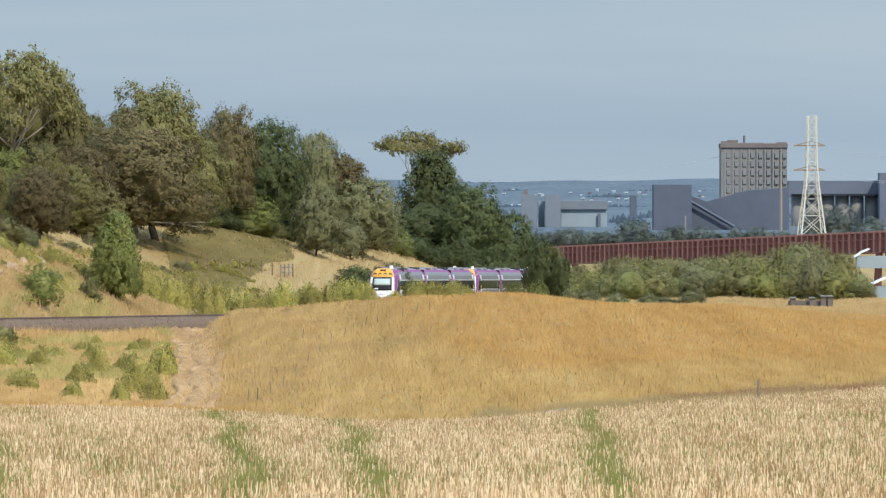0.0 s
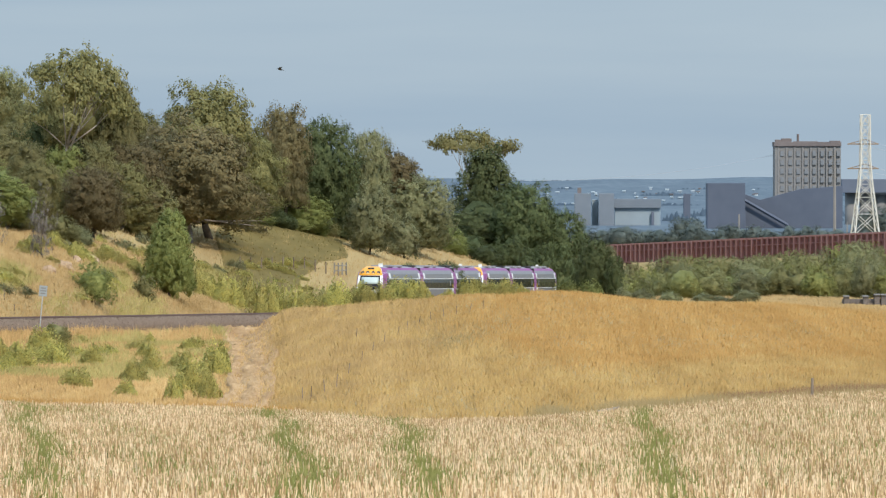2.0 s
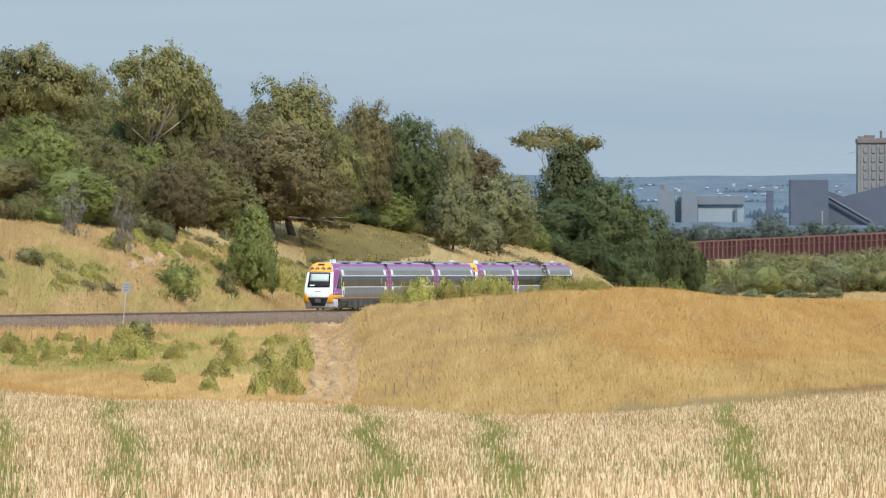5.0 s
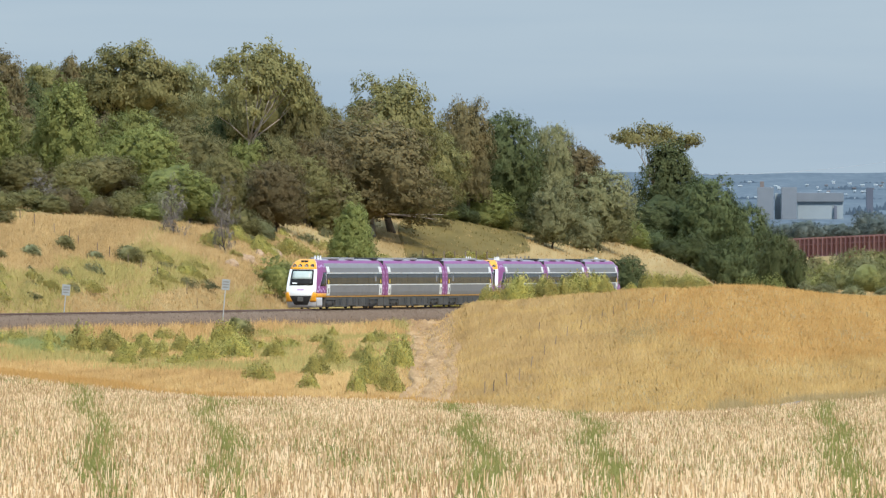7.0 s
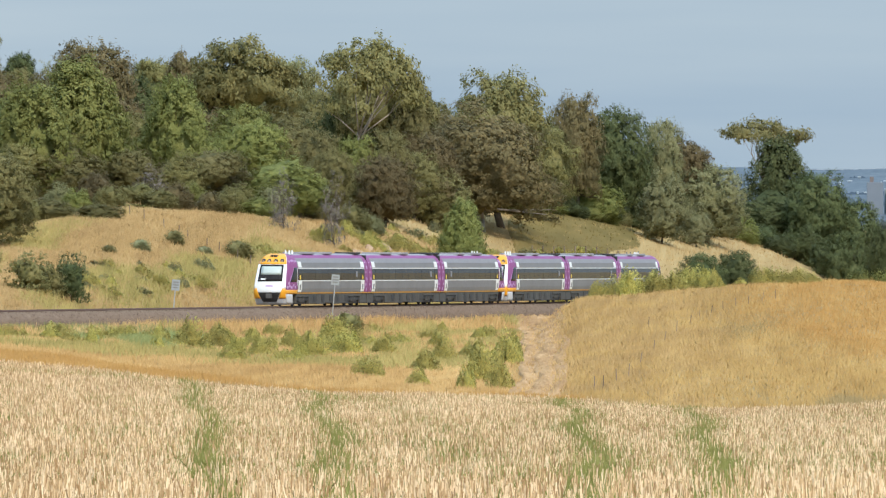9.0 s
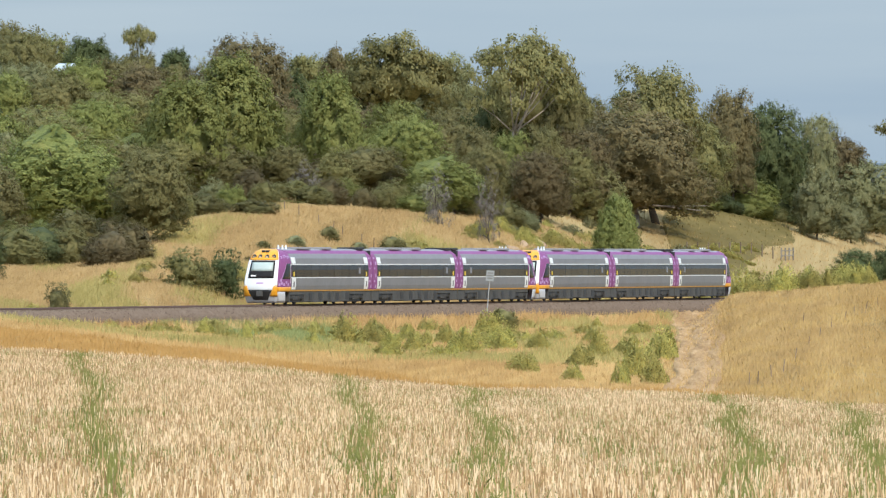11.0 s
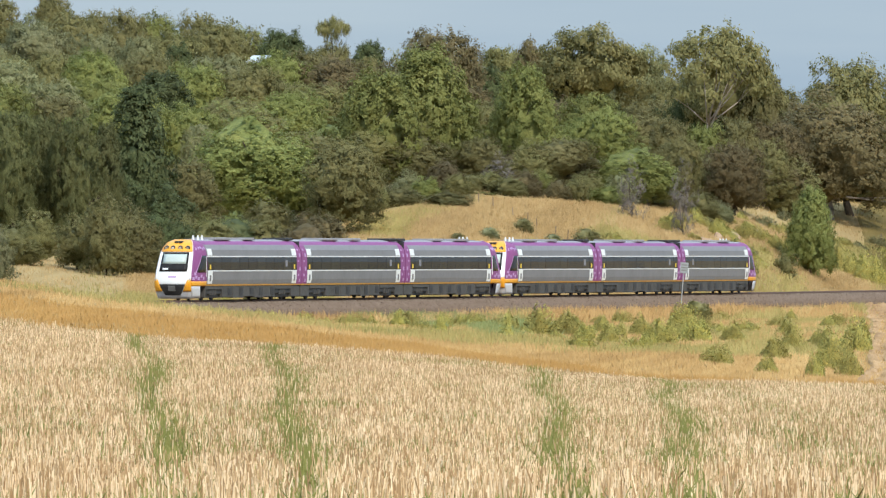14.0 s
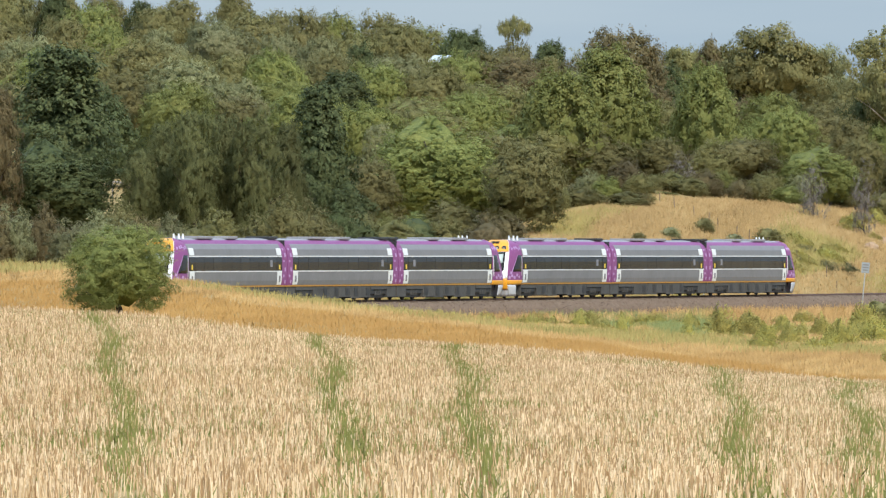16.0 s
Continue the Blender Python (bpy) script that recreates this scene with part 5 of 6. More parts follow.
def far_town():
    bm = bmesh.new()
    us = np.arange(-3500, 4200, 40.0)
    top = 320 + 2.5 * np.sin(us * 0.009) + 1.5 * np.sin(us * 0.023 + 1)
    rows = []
    # The two nearest rows lay the haze-blue colour over tan ground
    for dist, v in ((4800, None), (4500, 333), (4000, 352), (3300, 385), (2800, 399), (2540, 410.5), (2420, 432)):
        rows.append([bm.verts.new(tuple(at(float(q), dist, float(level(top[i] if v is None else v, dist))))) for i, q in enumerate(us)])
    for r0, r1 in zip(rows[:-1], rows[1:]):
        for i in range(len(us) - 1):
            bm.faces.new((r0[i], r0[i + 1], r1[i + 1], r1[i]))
    tagged(part("backdrop", bm, "far_hill_hazed"), "wooded plain at the horizon, haze put into its blue colour", "hills", kind="structure")


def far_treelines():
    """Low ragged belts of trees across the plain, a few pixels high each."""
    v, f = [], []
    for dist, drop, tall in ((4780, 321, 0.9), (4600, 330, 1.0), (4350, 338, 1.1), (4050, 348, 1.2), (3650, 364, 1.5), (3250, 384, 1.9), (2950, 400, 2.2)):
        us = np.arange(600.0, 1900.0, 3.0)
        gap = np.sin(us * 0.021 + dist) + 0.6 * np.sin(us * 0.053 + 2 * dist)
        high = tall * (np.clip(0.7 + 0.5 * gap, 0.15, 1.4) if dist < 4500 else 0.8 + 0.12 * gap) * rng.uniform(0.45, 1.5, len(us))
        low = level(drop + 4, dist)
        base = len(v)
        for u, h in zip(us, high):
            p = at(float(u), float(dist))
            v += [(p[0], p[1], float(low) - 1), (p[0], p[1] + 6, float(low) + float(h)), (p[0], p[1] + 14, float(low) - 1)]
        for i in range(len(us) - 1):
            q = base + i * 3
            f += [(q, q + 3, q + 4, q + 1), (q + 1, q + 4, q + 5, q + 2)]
    tagged(mesh_object("far_treeline", v, f, "leaf_far", smooth=True), "belts of trees on the distant plain, blue-grey haze in their colour", "woodland", kind="stuff")


def block(name, u0, u1, v0, v1, d, deep, mat, label="", category="", parent=None, bevel=0.1):
    a, b = at(float(u0), d), at(float(u1), d)
    z1, z0 = float(level(v0, d)), float(level(v1, d))
    bm = box(bmesh.new(), a[0], b[0], a[1], a[1] + deep, z0, z1, bevel)
    ob = part(name, bm, mat, parent, label)
    return tagged(ob, label, category)


def works():
    # the tall works building with its rows of windows
    tower = empty("works_tower", "tall pale concrete works building with rows of windows", "building")
    block("wall", 1276, 1393, 262, 425, 2700, 18, "concrete", parent=tower)
    block("parapet", 1275, 1394, 254, 262, 2699.5, 19, "brick_brown", "brown parapet", parent=tower)
    for u0, u1, v0 in ((1277, 1300, 250), (1310, 1352, 253), (1374, 1392, 252), (1316, 1319, 240), (1288, 1306, 248)):
        block("roof_room", u0, u1, v0, 256, 2704, 6, "brick_brown", parent=tower)
    for i in range(8):
        u = 1286 + i * 14.2
        block("pier", u - 4.6, u - 1.6, 264, 420, 2699.85, 1, "concrete_pale", parent=tower)
        for j in range(6):
            v = 270 + j * 15.5
            block("window", u, u + 6.5, v, v + 9.5, 2699.8, 0.6, "window_hazed", parent=tower, bevel=0)
    # dark sheds in front
    shed = empty("works_shed", "large dark grey industrial shed with sloping conveyors", "building")
    block("wall", 1157, 1224, 330, 425, 2600, 22, "shed_grey_hazed", parent=shed)
    block("roof", 1157, 1224, 327, 330.5, 2600, 22, "shed_grey_hazed", parent=shed)
    bm = bmesh.new()
    for side in (0, 26):
        pts = [(1224, 347), (1250, 357), (1320, 338), (1396, 332), (1396, 425), (1224, 425)]
        ring = []
        for u, v in pts:
            p = at(float(u), 2610.0 + side)
            ring.append(bm.verts.new((p[0], p[1], float(level(v, 2610.0)))))
        if side == 0:
            low = ring
            bm.faces.new(ring)
        else:
            bm.faces.new(ring[::-1])
            for i in range(6):
                bm.faces.new((low[i], low[(i + 1) % 6], ring[(i + 1) % 6], ring[i]))
    part("hall", bm, "shed_grey_hazed", shed, "lower hall with a bent roofline")
    bm = bmesh.new()
    a, b = at(1210.0, 2608.6, float(level(350, 2608))), at(1300.0, 2608.6, float(level(402, 2608)))
    tube(bm, a, b, 0.45, 0.45, 4)
    part("conveyor", bm, "shed_grey_hazed", shed, "sloping covered conveyor")
    # silos and long works at the side
    silos = empty("silo_row", "row of tall concrete silos under a long gallery", "silos")
    block("gallery", 1395, 1640, 320, 344, 2760, 14, "shed_dark_hazed", "dark gallery along the silo tops", parent=silos)
    for i in range(9):
        c = at(1412.0 + i * 26, 2765.0)
        z0, z1 = float(level(430, 2765)), float(level(344, 2765))
        part("silo", tube(bmesh.new(), (c[0], c[1], z0), (c[0], c[1], z1), 1.85, 1.85, 16), "concrete", silos, "", True)
    block("ledge", 1455, 1550, 343, 347, 2761, 3, "concrete_pale", parent=silos)
    block("plant_room", 1556, 1640, 306, 400, 2750, 12, "shed_dark_hazed", parent=silos)
    pair = empty("silo_block", "grey concrete silo pair with a white shed beside it", "silos")
    block("silo", 922, 951, 345, 425, 2720, 6, "shed_mid_hazed", parent=pair)
    block("silo", 953, 964, 356, 425, 2726, 6, "shed_pale", parent=pair)
    block("silo", 965, 992, 345, 425, 2720, 6, "shed_mid_hazed", parent=pair)
    block("stack", 927, 934, 335, 346, 2722, 2, "brick_brown", parent=pair)
    hall = empty("white_shed", "pale industrial shed with a dark roof", "building")
    block("wall", 993, 1074, 370, 425, 2730, 22, "shed_pale", parent=hall)
    block("roof", 992, 1075, 355, 371, 2729, 24, "shed_mid_hazed", parent=hall)
    block("door", 1058, 1063, 378, 405, 2729, 0.6, "shed_dark_hazed", parent=hall)
    block("tower_block", 1115, 1127, 346, 390, 3000, 8, "shed_grey_hazed", "small grey tower block with haze in its colour", "building")
    for i in range(64):
        u, v = float(rng.choice([880, 945, 1075, 1100, 1165, 1190, 1240])) + rng.normal(0, 22), rng.choice([338, 342, 346, 350, 354, 359, 366]) + rng.uniform(-2, 2)
        d = float(np.interp(v, [333, 352, 385, 414], [4480, 3990, 3290, 2790])) - 12
        home = empty("far_house", "small pale house far off on the plain", "house", "far houses")
        w, h = rng.uniform(2.5, 7), rng.uniform(2.5, 4)
        block("wall", u, u + w, v - h + 2, v + 3, d, 9, "white_wall" if rng.random() < 0.35 else "shed_pale", parent=home)
        block("roof", u - 0.6, u + w + 0.6, v - h, v - h + 1.6, d - 0.5, 10, "brick_brown" if rng.random() < 0.4 else "roof_grey", parent=home)
    # lamp mast and poles in front of the works
    for u, v0, v1, r in ((1382, 270, 420, 0.4), (1213, 382, 420, 0.28), (1404, 395, 420, 0.2)):
        a = at(float(u), 2400.0)
        mast = part("mast", tube(bmesh.new(), (a[0], a[1], float(level(v1, 2400))), (a[0], a[1], float(level(v0, 2400))), r, r * 0.7, 6), "concrete_pale", None)
        tagged(mast, "slender pale steel mast near the works", "mast")


def lattice_pylon(u, d, v_top, v_foot):
    p = at(float(u), d)
    zt, zf = float(level(v_top, d)), float(level(v_foot, d))
    H = zt - zf
    ob = empty("pylon", "pale steel lattice power pylon above the viaduct", "pylon")
    ob.matrix_basis = pose(p[0], p[1], zf, 0, 0, 8)
    half = lambda f: np.interp(f, [0, 0.42, 0.6, 1], [2.75, 1.45, 1.05, 0.95])
    levels = [0, 0.17, 0.31, 0.42, 0.52, 0.62, 0.72, 0.82, 0.91, 1.0]
    for sx in (-1, 1):
        for sy in (-1, 1):
            bm = bmesh.new()
            rings = [[bm.verts.new((sx * half(f) + x * (0.13 - 0.03 * f), sy * half(f) + y * (0.13 - 0.03 * f), f * H)) for x, y in ((-1, -1), (1, -1), (1, 1), (-1, 1))] for f in levels]
            for low, top in zip(rings[:-1], rings[1:]):
                for i in range(4):
                    bm.faces.new((low[i], low[(i + 1) % 4], top[(i + 1) % 4], top[i]))
            bm.faces.new(rings[0][::-1])
            bm.faces.new(rings[-1])
            part("leg", bm, "steel_pale", ob)
    for f0, f1 in zip(levels[:-1], levels[1:]):
        for s in (-1, 1):
            for a0, a1 in ((-1, 1), (1, -1)):
                part("brace", tube(bmesh.new(), (a0 * half(f0), s * half(f0), f0 * H), (a1 * half(f1), s * half(f1), f1 * H), 0.07, 0.07, 4), "steel_pale", ob)
                part("brace", tube(bmesh.new(), (s * half(f0), a0 * half(f0), f0 * H), (s * half(f1), a1 * half(f1), f1 * H), 0.07, 0.07, 4), "steel_pale", ob)
            part("strut", tube(bmesh.new(), (-half(f1), s * half(f1), f1 * H), (half(f1), s * half(f1), f1 * H), 0.07, 0.07, 4), "steel_pale", ob)
    for f, w in ((0.755, 4.0), (0.55, 4.0)):
        bm = bmesh.new()
        tube(bm, (-w, 0, f * H), (w * 0.75, 0, f * H), 0.16, 0.16, 5)
        tube(bm, (-w, 0, f * H), (0, 0, f * H + 1.0), 0.09, 0.09, 4)
        tube(bm, (w * 0.75, 0, f * H), (0, 0, f * H + 1.0), 0.09, 0.09, 4)
        part("crossarm", bm, "timber", ob, "dark crossarm")
    return [(p[0] + s * 3, p[1], zf + f * H) for f in (0.755, 0.55) for s in (-1, 1)]


def cable(a, b, sag, r=0.035):
    a, b = Vector(a), Vector(b)
    v, f = [], []
    for i in range(15):
        p = a.lerp(b, i / 14) - Vector((0, 0, sag * 4 * (i / 14) * (1 - i / 14)))
        v += [(p.x, p.y, p.z + r), (p.x, p.y + r, p.z - r * 0.7), (p.x, p.y - r, p.z - r * 0.7)]
    f = [(i * 3 + j, i * 3 + (j + 1) % 3, i * 3 + 3 + (j + 1) % 3, i * 3 + 3 + j) for i in range(14) for j in range(3)]
    tagged(mesh_object("power_line", v, f, "galvanised"), "thin sagging power line between pylons", "cable", "power lines")


def viaduct():
    ob = empty("viaduct", "rust-red riveted iron girder railway viaduct over the valley", "bridge")
    A, B = at(945.0, 2000.0, float(level(438.5, 2000))), at(1660.0, 1610.0, float(level(405, 1610)))
    A, B = Vector(A), Vector(B)
    way = (B - A).normalized()
    L, deep = (B - A).length, 3.5
    m = Matrix.Translation(A) @ Matrix.Rotation(math.atan2(way.y, way.x), 4, "Z") @ Matrix.Rotation(-math.asin(way.z), 4, "Y")
    ob.matrix_basis = m
    boxed("web", (0, L, -0.15, 0.15, -deep, 0), "rust", ob, "dark red web plate")
    boxed("top_chord", (0, L, -0.5, 0.5, -0.22, 0.08), "rust_pale", ob, "lighter rust-red top flange")
    boxed("bottom_chord", (0, L, -0.5, 0.5, -deep - 0.1, -deep + 0.2), "rust", ob)
    boxed("rail_beam", (0, L, -0.62, -0.4, -1.35, -1.2), "rust_pale", ob)
    post = box(bmesh.new(), -0.55, 0.55, -0.62, -0.14, -deep, 0.0)
    first = part("stiffener", post, "rust_pale", ob)
    n = 76
    for i in range(n):
        q = first if i == 0 else new("stiffener", first.data)
        q.parent = ob
        q.matrix_basis = pose(L * (i + 0.5) / n, 0, 0)
    for i in range(1, 9):
        x = L * i / 9
        low = -26 + 5 * i / 9
        bm = bmesh.new()
        for s in (-1, 1):
            tube(bm, (x - 1.5, s * 1.8, low), (x - 0.8, s * 0.8, -deep), 0.5, 0.45, 8)
            tube(bm, (x + 1.5, s * 1.8, low), (x + 0.8, s * 0.8, -deep), 0.5, 0.45, 8)
        part("pier", bm, "rust", ob, "iron trestle pier")


def valley():
    u = 985.0
    while u < 1540:
        top = float(np.interp(u, [985, 1060, 1130, 1200, 1290, 1350, 1430, 1480, 1530], [470, 462, 447, 458, 438, 440, 424, 436, 492]))
        for k in range(2):
            uu = u + rng.uniform(-14, 14)
            plant("round" if k else "bush", ["leaf_willow", "leaf_grey", "leaf_willow2"][int(rng.integers(3))], uu, 1165 + 45 * k + rng.uniform(-12, 12), top + rng.uniform(0, 16) + (24 if k == 0 else 0), rng.uniform(58, 92), "grey-green willow with a rounded crown in the valley", group="valley willows", size=0.12, dense=240, variants=3)
        u += rng.uniform(20, 34)
    for u, top, w in ((1150, 522, 50), (1180, 527, 50), (1225, 517, 60), (1265, 540, 20), (1420, 533, 70), (1090, 520, 50), (1040, 516, 50), (1010, 512, 40)):
        plant("bush", "leaf_grey", u, 1060, top, w, "low grey-green bush on the valley flat", name="bush", group="valley bushes", category="bush")
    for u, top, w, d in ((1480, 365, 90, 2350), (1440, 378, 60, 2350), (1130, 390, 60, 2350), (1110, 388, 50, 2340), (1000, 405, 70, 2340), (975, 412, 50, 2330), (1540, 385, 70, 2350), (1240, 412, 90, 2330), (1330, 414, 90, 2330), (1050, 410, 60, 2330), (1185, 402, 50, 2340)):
        plant("round", "leaf_haze", u, d, top, w, "dark tree before the works with haze tinted into its leaves", group="trees by the works", size=0.14, dense=120, foot=float(level(440, d)))
    # This scrub row is added to cover tan ground, in haze-tinted green
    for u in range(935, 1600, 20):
        plant("bush", "leaf_haze", u + rng.uniform(-8, 8), 2300 + rng.uniform(-12, 12), rng.uniform(399, 412), rng.uniform(36, 62), "added low scrub beyond the viaduct with haze tinted into its leaves", name="bush", group="scrub by the works", size=0.16, dense=100, foot=float(level(440, 2300)), category="bush", variants=2)
    # low wall and pale roofs on the flat
    wall = empty("stone_wall", "low dark stone bridge wall with capped piers", "wall")
    block("wall", 1395, 1470, 532, 545, 1050, 0.6, "stone_dark", parent=wall)
    for u in (1398, 1432, 1452, 1464):
        block("pier", u, u + 10, 524 if u > 1440 else 527, 547, 1049.6, 1.2, "stone_dark", parent=wall)
        block("cap", u - 1, u + 11, 523 if u > 1440 else 526, 526 if u > 1440 else 529, 1049.4, 1.5, "concrete", parent=wall)
    for u, v0, v1 in ((1530, 482, 512), (1512, 440, 458)):
        d = 1300.0 if v0 > 460 else 1600.0
        p = at(float(u), d)
        shed = empty("farm_shed", "white-roofed farm shed beside the valley trees", "shed")
        z0, z1 = float(level(v1, d)), float(level(v0, d))
        w = 5.5 if d < 1500 else 2.4
        bm = bmesh.new()
        pts = [(0, z0 + 0.3), (w * 0.5, z0 + (z1 - z0) * 0.7), (w, z1)]
        top = [[bm.verts.new((p[0] + x, p[1] + y, z)) for x, z in pts] for y in (0, 7)]
        low = [[bm.verts.new((p[0] + x, p[1] + y, z - 0.2)) for x, z in pts] for y in (0, 7)]
        for i in range(2):
            bm.faces.new((top[0][i], top[0][i + 1], top[1][i + 1], top[1][i]))
            bm.faces.new((low[0][i], low[1][i], low[1][i + 1], low[0][i + 1]))
            bm.faces.new((top[0][i], low[0][i], low[0][i + 1], top[0][i + 1]))
            bm.faces.new((top[1][i], low[1][i], low[1][i + 1], top[1][i + 1]))
        part("roof", bm, "white_wall", shed, "white sheet roof")
        boxed("wall", (p[0] + 0.4, p[0] + w + 3, p[1] + 0.5, p[1] + 6.5, z0 - 1.5, z0 + 0.4), "shed_pale", shed)


# Leaf green greyed and blued so that haze sits in the colour
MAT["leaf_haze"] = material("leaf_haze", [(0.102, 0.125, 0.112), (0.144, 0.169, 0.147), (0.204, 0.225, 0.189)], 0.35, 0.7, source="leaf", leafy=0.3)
# Far trees take their blue-grey from haze painted into the leaf colour
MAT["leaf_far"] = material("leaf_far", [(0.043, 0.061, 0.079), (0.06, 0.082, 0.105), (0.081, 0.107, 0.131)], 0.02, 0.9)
MAT["leaf_willow"] = material("leaf_willow", [(0.161, 0.168, 0.069), (0.254, 0.241, 0.098), (0.335, 0.307, 0.138)], 0.35, 0.6, source="leaf", leafy=0.3)
MAT["leaf_willow2"] = material("leaf_willow2", [(0.176, 0.187, 0.063), (0.263, 0.261, 0.086), (0.364, 0.344, 0.121)], 0.35, 0.6, source="leaf", leafy=0.3)
MAT["brick_brown"] = material("brick_brown", [(0.147, 0.122, 0.116), (0.203, 0.171, 0.159)], 0.1, 0.9)
MAT["concrete_pale"] = material("concrete_pale", [(0.215, 0.202, 0.191), (0.258, 0.241, 0.225)], 0.1, 0.9)
# Dark and mid shed tones are lightened towards blue as painted haze
MAT["shed_dark_hazed"] = material("shed_dark_hazed", [(0.101, 0.117, 0.155), (0.135, 0.152, 0.189)], 0.05, 0.8)
MAT["shed_mid_hazed"] = material("shed_mid_hazed", [(0.14, 0.165, 0.19), (0.18, 0.2, 0.225)], 0.05, 0.8)
MAT["rust_pale"] = material("rust_pale", [(0.26, 0.105, 0.095), (0.36, 0.165, 0.145)], 0.3, 0.8, source="object")
MAT["stone_dark"] = material("stone_dark", [(0.12, 0.1, 0.09), (0.2, 0.17, 0.15)], 1.0, 0.9)

far_town()
far_treelines()
works()
arms = lattice_pylon(1436, 2250.0, 206, 418)
for i, a in enumerate(arms):
    cable(a, at(1800.0, 2700.0, float(level(262 + 45 * (i // 2), 2700))), 3)
cable(at(780.0, 2250.0, float(level(322, 2250))), at(1276.0, 2500.0, float(level(277, 2500))), 2)
viaduct()
valley()

# ---- along the slopes ----


def post_at(u, foot_v, high, r, name="fence_post", lean=0.0, d=None, label="weathered grey timber fence post in the grass", group="fence posts"):
    d = spot(u, foot_v) if d is None else d
    p = at(float(u), d)
    z = float(land(u, d))
    bm = tube(bmesh.new(), (p[0], p[1], z - 0.3), (p[0] + lean * high, p[1], z + high), r, r * 0.85, 7)
    tagged(part(name, bm, "timber"), label, "post", group)


def dirt_track():
    """A worn strip from the line down to the field."""
    ds = np.arange(468.0, 872.0, 2.0)
    v, cols = [], 19
    for i, d in enumerate(ds):
        for j in range(cols):
            f = j / (cols - 1)
            wob = 6 * math.sin(d * 0.05) + 4 * math.sin(d * 0.13 + j)
            lo, hi = 290 + 22 * math.sin((d - 462) * 0.0065) + wob, 388 + wob * 0.7 + 8 * math.sin((d - 462) * 0.008)
            u = lo + (hi - lo) * f
            p = at(u, d)
            edge = -0.3 if j in (0, cols - 1) or i == 0 else 0.16
            v.append((p[0], p[1], float(land(u, d)) + edge + 0.05 * math.sin(d * 0.7 + j * 2.1) - 0.16 * math.exp(-((f - 0.3) / 0.09) ** 2) - 0.16 * math.exp(-((f - 0.72) / 0.09) ** 2) + rng.uniform(-0.1, 0.12)))
    f = [(i * cols + j, i * cols + j + 1, (i + 1) * cols + j + 1, (i + 1) * cols + j) for i in range(len(ds) - 1) for j in range(cols - 1)]
    tagged(mesh_object("dirt_track", v, f, "dirt", smooth=True), "bare pale earth track with ruts below the line", "track", kind="structure")


def sign(u, foot_v, head_v, d):
    p = at(float(u), d)
    z0, z1 = float(land(u, d)) - 0.2, float(level(head_v, d))
    ob = empty("trackside_sign", "small grey-white trackside sign on a thin post", "sign")
    ob.matrix_basis = pose(p[0], p[1], z0, 0, 5, 8)
    h = z1 - z0
    part("post", tube(bmesh.new(), (0, 0, 0), (0, 0, h), 0.045, 0.04, 8), "galvanised", ob)
    board = part("board", box(bmesh.new(), -0.32, 0.32, -0.07, -0.045, h - 0.85, h, 0.01), "sign_face", ob, "pale sign board")
    for i, (w, z) in enumerate(((0.22, 0.15), (0.24, 0.36), (0.2, 0.57))):
        part("bar", box(bmesh.new(), -w, w, -0.08, -0.071, h - z - 0.1, h - z, 0), "concrete", board)


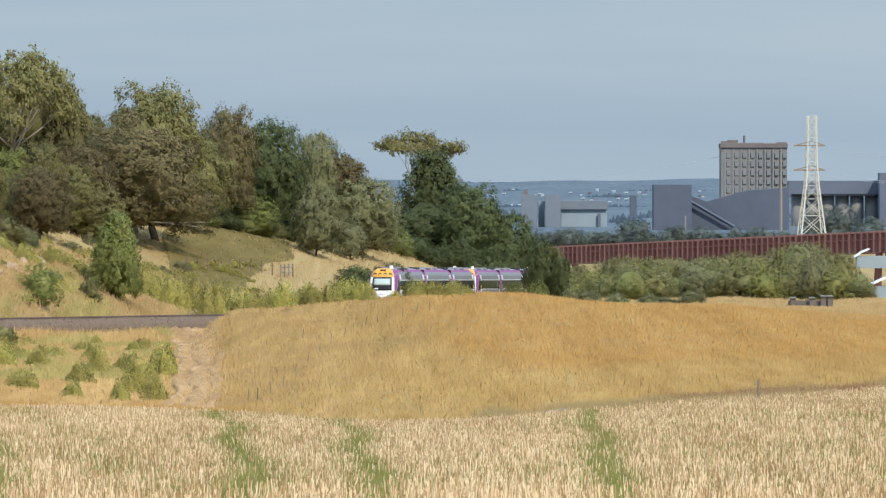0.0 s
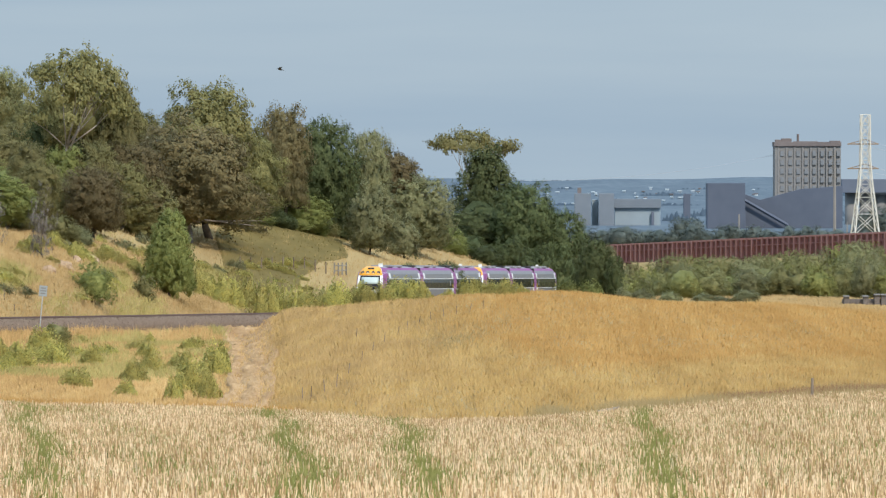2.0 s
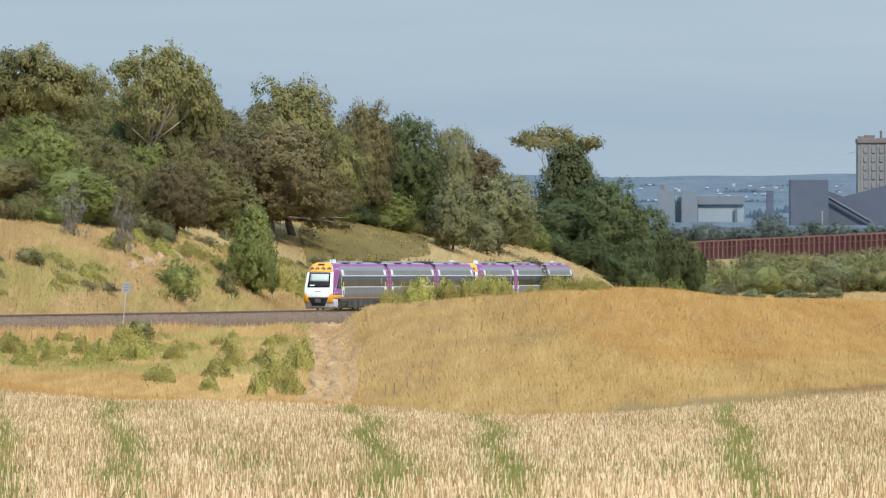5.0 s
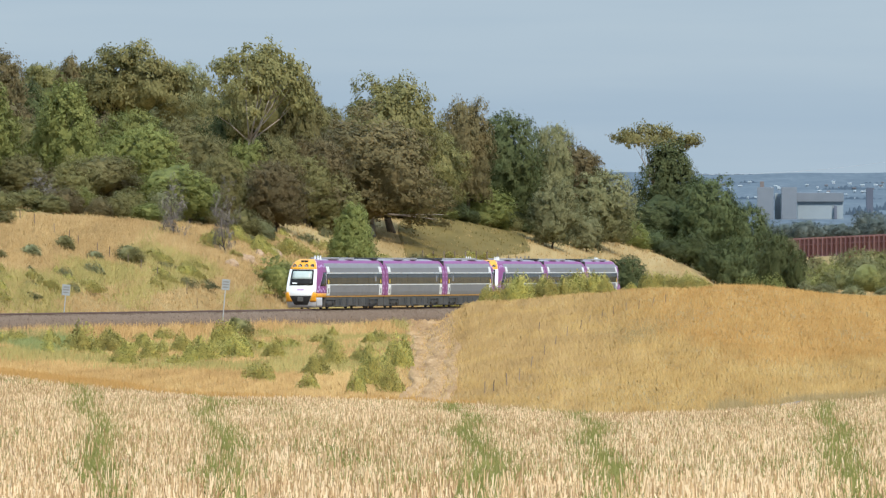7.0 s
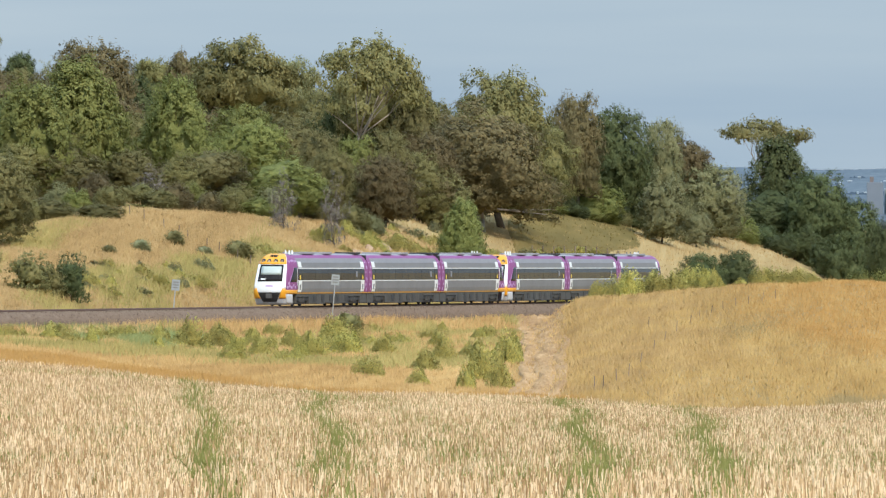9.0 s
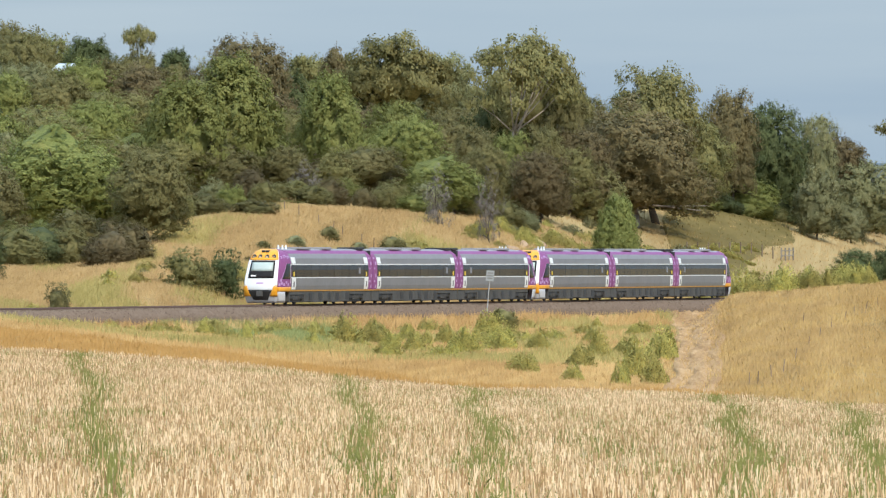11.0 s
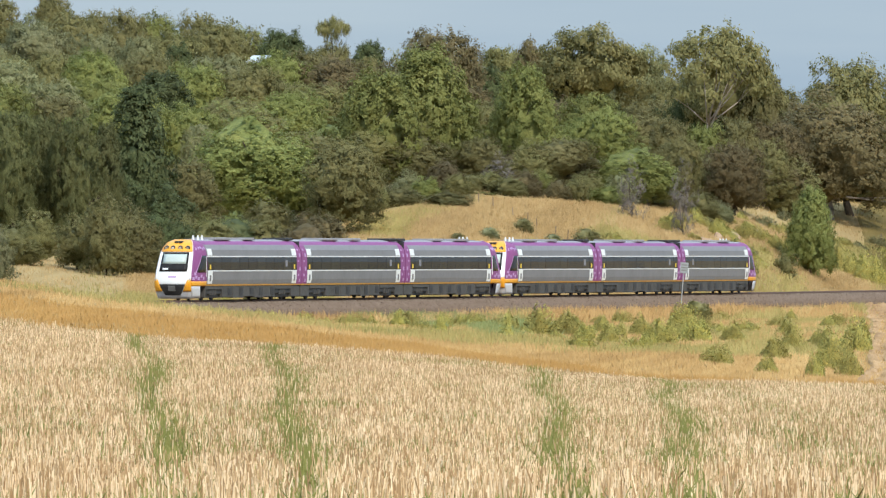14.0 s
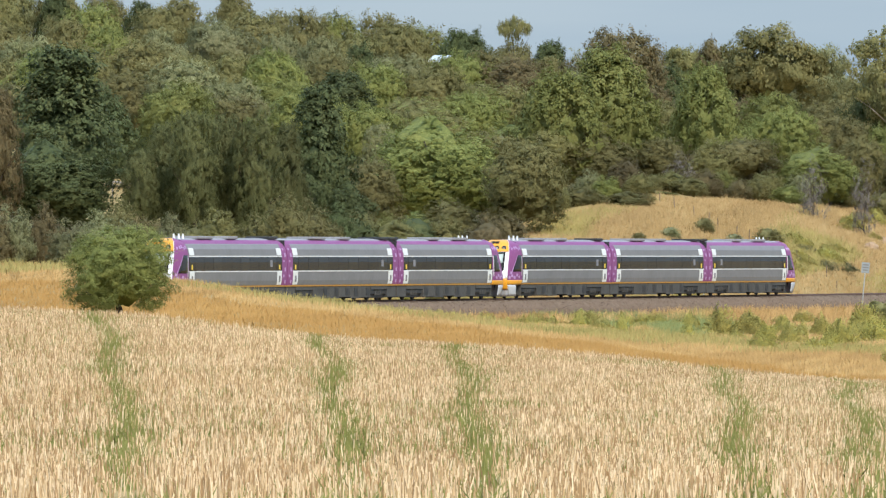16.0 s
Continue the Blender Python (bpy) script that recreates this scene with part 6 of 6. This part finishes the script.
def details():
    dirt_track()
    rowp = ((500, 690), (520, 668), (545, 645), (563, 628), (585, 610), (607, 598), (625, 590), (645, 580), (668, 573), (690, 567), (712, 562), (735, 557), (760, 552))
    for u, v in rowp:
        post_at(u, v, 0.7, 0.026, lean=rng.uniform(-0.05, 0.3))
    for u, v in ((535, 602), (480, 700), (455, 712), (440, 715)):
        post_at(u, v, 0.7, 0.028, lean=rng.uniform(-0.1, 0.25))
    post_at(1342, 722, 1.0, 0.07, d=449, lean=0.02, label="thin grey fence post at the field's edge")
    # fence over the bank and round the hill paddock
    for i in range(16):
        post_at(-455 + i * 26 + rng.uniform(-6, 6), 0, rng.uniform(0.75, 1.05), 0.04, d=852 - abs(i - 3) * 1.5, lean=rng.uniform(-0.06, 0.06), label="grey timber post of a fence on the bank", group="bank fence")
    for i in range(9):
        post_at(330 + i * 19, 0, 1.2, 0.07, d=985 + i * 3, label="grey timber post of the paddock fence", group="paddock fence")
    gate = empty("farm_gate", "grey timber rail gate in the paddock fence", "gate")
    d = 1010.0
    for j, u in enumerate((497, 504, 511, 518)):
        p = at(float(u), d + j * 2)
        z = float(land(u, d + j * 2))
        part("post", tube(bmesh.new(), (p[0], p[1], z - 0.2), (p[0], p[1], z + 1.3), 0.09, 0.08, 7), "timber_pale", gate)
        if j:
            for q in (0.5, 1.0):
                part("rail", tube(bmesh.new(), (last[0], last[1], last[2] + q), (p[0], p[1], z + q), 0.05, 0.05, 6), "timber_pale", gate)
        last = (p[0], p[1], z)
    sign(-25, 0, 508, float(line_at(-25)[0]) - 12)
    sign(-307, 0, 517, float(line_at(-307)[0]) + 16)
    # fallen log by the field
    d = 448.0
    p = at(985.0, d)
    z = float(land(985, d))
    log = empty("fallen_log", "fallen pale log with a broken end in dry grass", "log")
    bm = bmesh.new()
    tube(bm, (p[0] - 0.5, p[1], z + 0.12), (p[0] + 0.35, p[1] + 0.3, z + 0.3), 0.14, 0.11, 9)
    part("trunk", bm, "bark_pale", log)
    bm = bmesh.new()
    tube(bm, (p[0] + 0.1, p[1] + 0.2, z + 0.25), (p[0] + 0.4, p[1] + 0.1, z + 0.42), 0.07, 0.03, 7)
    tube(bm, (p[0] - 0.1, p[1] + 0.1, z + 0.15), (p[0] - 0.3, p[1] - 0.2, z + 0.3), 0.06, 0.03, 7)
    part("branch", bm, "bark_pale", log)
    # pale rock showing in the bank
    for u, v, w in ((20, 478, 34), (62, 468, 40), (100, 462, 26), (-8, 486, 24), (40, 470, 20)):
        d = spot(u, v, 800, 1000)
        p = at(float(u), d)
        z = float(land(u, d))
        bm = bmesh.new()
        bmesh.ops.create_icosphere(bm, subdivisions=3, radius=1.0)
        for vert in bm.verts:
            vert.co *= 1 + 0.35 * noise.noise(vert.co * 1.7 + Vector((u, 0, 0)))
            vert.co = Vector((vert.co.x * w / K * d * 0.5, vert.co.y * 0.6, vert.co.z * 0.55))
        rock = part("rock", bm, "rock_pale", None, "pale orange rock showing in the cutting bank", False)
        rock.matrix_basis = pose(p[0], p[1], z + 0.1, 0, 18, 0)
        tagged(rock, "pale orange rock showing in the cutting bank", "rock", "bank rocks")
    # house among the hill trees
    for u, v, w, d in ((-792, 148, 46, 1150.0), (-893, 262, 11, 905.0)):
        p = at(float(u), d)
        z = float(level(v, d))
        house = empty("house", "pale house with a grey-green roof among the trees", "house")
        ww = w / K * d
        boxed("wall", (p[0], p[0] + ww, p[1], p[1] + 6, z - 3.0, z - 0.5), "shed_pale", house)
        bm = bmesh.new()
        y0, y1, r = p[1] - 0.4, p[1] + 6.4, 0.14 * ww
        a = [bm.verts.new(c) for c in ((p[0] - 0.3, y0, z - 0.5), (p[0] + ww + 0.3, y0, z - 0.5), (p[0] + ww - 0.4, (y0 + y1) / 2, z + r), (p[0] + 0.4, (y0 + y1) / 2, z + r), (p[0] - 0.3, y1, z - 0.5), (p[0] + ww + 0.3, y1, z - 0.5))]
        for q in ((0, 1, 2, 3), (5, 4, 3, 2), (0, 3, 4), (1, 5, 2), (0, 4, 5, 1)):
            bm.faces.new([a[i] for i in q])
        part("roof", bm, "roof_grey", house, "grey-green sheet roof")
    rail = empty("rail_fence", "weathered horizontal timber rail under trees", "fence")
    d = spot(-1350, 392, 690, 1100)
    a, b = at(-1388.0, d, float(land(-1388, d)) + 1.3), at(-1312.0, d, float(land(-1312, d)) + 1.1)
    part("rail", tube(bmesh.new(), a, b, 0.11, 0.09, 7), "timber_pale", rail)
    for q in (a, (a + b) / 2, b):
        part("post", tube(bmesh.new(), (q[0], q[1], q[2] - 1.6), (q[0], q[1], q[2] + 0.1), 0.08, 0.07, 7), "timber_pale", rail)


def paddock_side(d):
    return np.interp(d, [962, 1000, 1040, 1078], [415, 450, 505, 535]) + 7 * np.sin(d * 0.17)


def paddock():
    us, ds = np.linspace(0, 1, 41), np.arange(962.0, 1078.0, 4.0)
    uu, dd = np.meshgrid(us, ds)
    uu = 292 + 7 * np.sin(dd * 0.11) + uu * (paddock_side(dd) - 292)
    v = at(uu, dd)
    v[..., 2] = land(uu, dd) + 0.12
    edge = np.zeros_like(uu, bool)
    edge[0], edge[-1], edge[:, 0], edge[:, -1] = True, True, True, True
    v[..., 2][edge] -= 0.17
    m = len(us)
    f = [(i * m + j, i * m + j + 1, (i + 1) * m + j + 1, (i + 1) * m + j) for i in range(len(ds) - 1) for j in range(m - 1)]
    tagged(mesh_object("paddock", v.reshape(-1, 3), f, "paddock_grass", smooth=True), "short olive-green grass of a small hill paddock", "paddock", kind="structure")


def bank_fennel():
    """Loose drifts of fennel on the cutting bank."""
    for u0, u1, v0, v1, n in ((-460, -235, 495, 545, 26), (-165, -50, 470, 535, 16), (-60, 190, 430, 470, 22), (90, 240, 470, 540, 12), (-700, -560, 505, 545, 8), (240, 480, 470, 530, 26), (20, 120, 480, 535, 10)):
        for i in range(n):
            u, v = rng.uniform(u0, u1), rng.uniform(v0, v1)
            d = spot(u, v, float(line_at(u)[0]) + 14, 1060)
            high = rng.uniform(0.35, 0.95)
            top = 321 + (EYE - float(land(u, d)) - high) / d * K
            plant("fennel", "leaf_weed" if rng.random() < 0.75 else "leaf_grey", u, d, top, rng.uniform(28, 58), "soft green fennel clump on the cutting bank", name="fennel", group="fennel", variants=4, category="weed")


MAT["paddock_grass"] = material("paddock_grass", [(0.116, 0.09, 0.03), (0.162, 0.12, 0.041), (0.22, 0.155, 0.055)], 0.12, 0.95, stretch=(1, 0.2, 1))
MAT["timber_pale"] = material("timber_pale", [(0.2, 0.175, 0.145), (0.3, 0.265, 0.225)], 2, 0.9, source="object")
MAT["rock_pale"] = material("rock_pale", [(0.33, 0.21, 0.12), (0.46, 0.33, 0.22)], 1.2, 0.9, bump=0.5)
details()
paddock()
bank_fennel()


def small_bird():
    """A swallow-sized bird that crosses the sky."""
    bird = empty("bird", "small dark bird flying across the sky", "bird")
    bm = bmesh.new()
    bmesh.ops.create_uvsphere(bm, u_segments=10, v_segments=7, radius=1.0, matrix=Matrix.Diagonal((0.085, 0.028, 0.03, 1)))
    body = part("body", bm, "feather", bird, smooth=True)
    part("tail", box(bmesh.new(), -0.15, -0.07, -0.022, 0.022, -0.004, 0.006), "feather", body)
    for sd in (-1, 1):
        bm = bmesh.new()
        low = [bm.verts.new(q) for q in ((0.05, sd * 0.015, 0.005), (0.03, sd * 0.09, 0.05), (-0.05, sd * 0.17, 0.075), (-0.02, sd * 0.08, 0.045), (-0.045, sd * 0.015, 0.005))]
        top = [bm.verts.new(q.co + Vector((0, 0, 0.008))) for q in low]
        bm.faces.new(low[::-1])
        bm.faces.new(top)
        for i in range(5):
            bm.faces.new((low[i], low[(i + 1) % 5], top[(i + 1) % 5], top[i]))
        part("wing", bm, "feather", bird)
    return bird


MAT["feather"] = material("feather", [(0.03, 0.028, 0.026), (0.06, 0.055, 0.05)], 20, 0.7)
BIRD = small_bird()
BIRD_A, BIRD_B = Vector(at(687.0, 300.0, float(level(224, 300)))), Vector(at(329.0, 300.0, float(level(101, 300))))


def fly(t):
    p = BIRD_A.lerp(BIRD_B, (t - 1.6) / 0.5)
    return t, pose(*p) @ pose(0, 0, 0, 0, 0, 180) @ pose(0, 0, 0, 0, -19, 0)


def motions():
    walk(BIRD, [fly(t) for t in (0, 8, 16)])
    for car, back, flip in CARS:
        walk(car, [run_train(car, back, flip, t) for t in np.arange(0, 16.01, 0.5)])


motions()
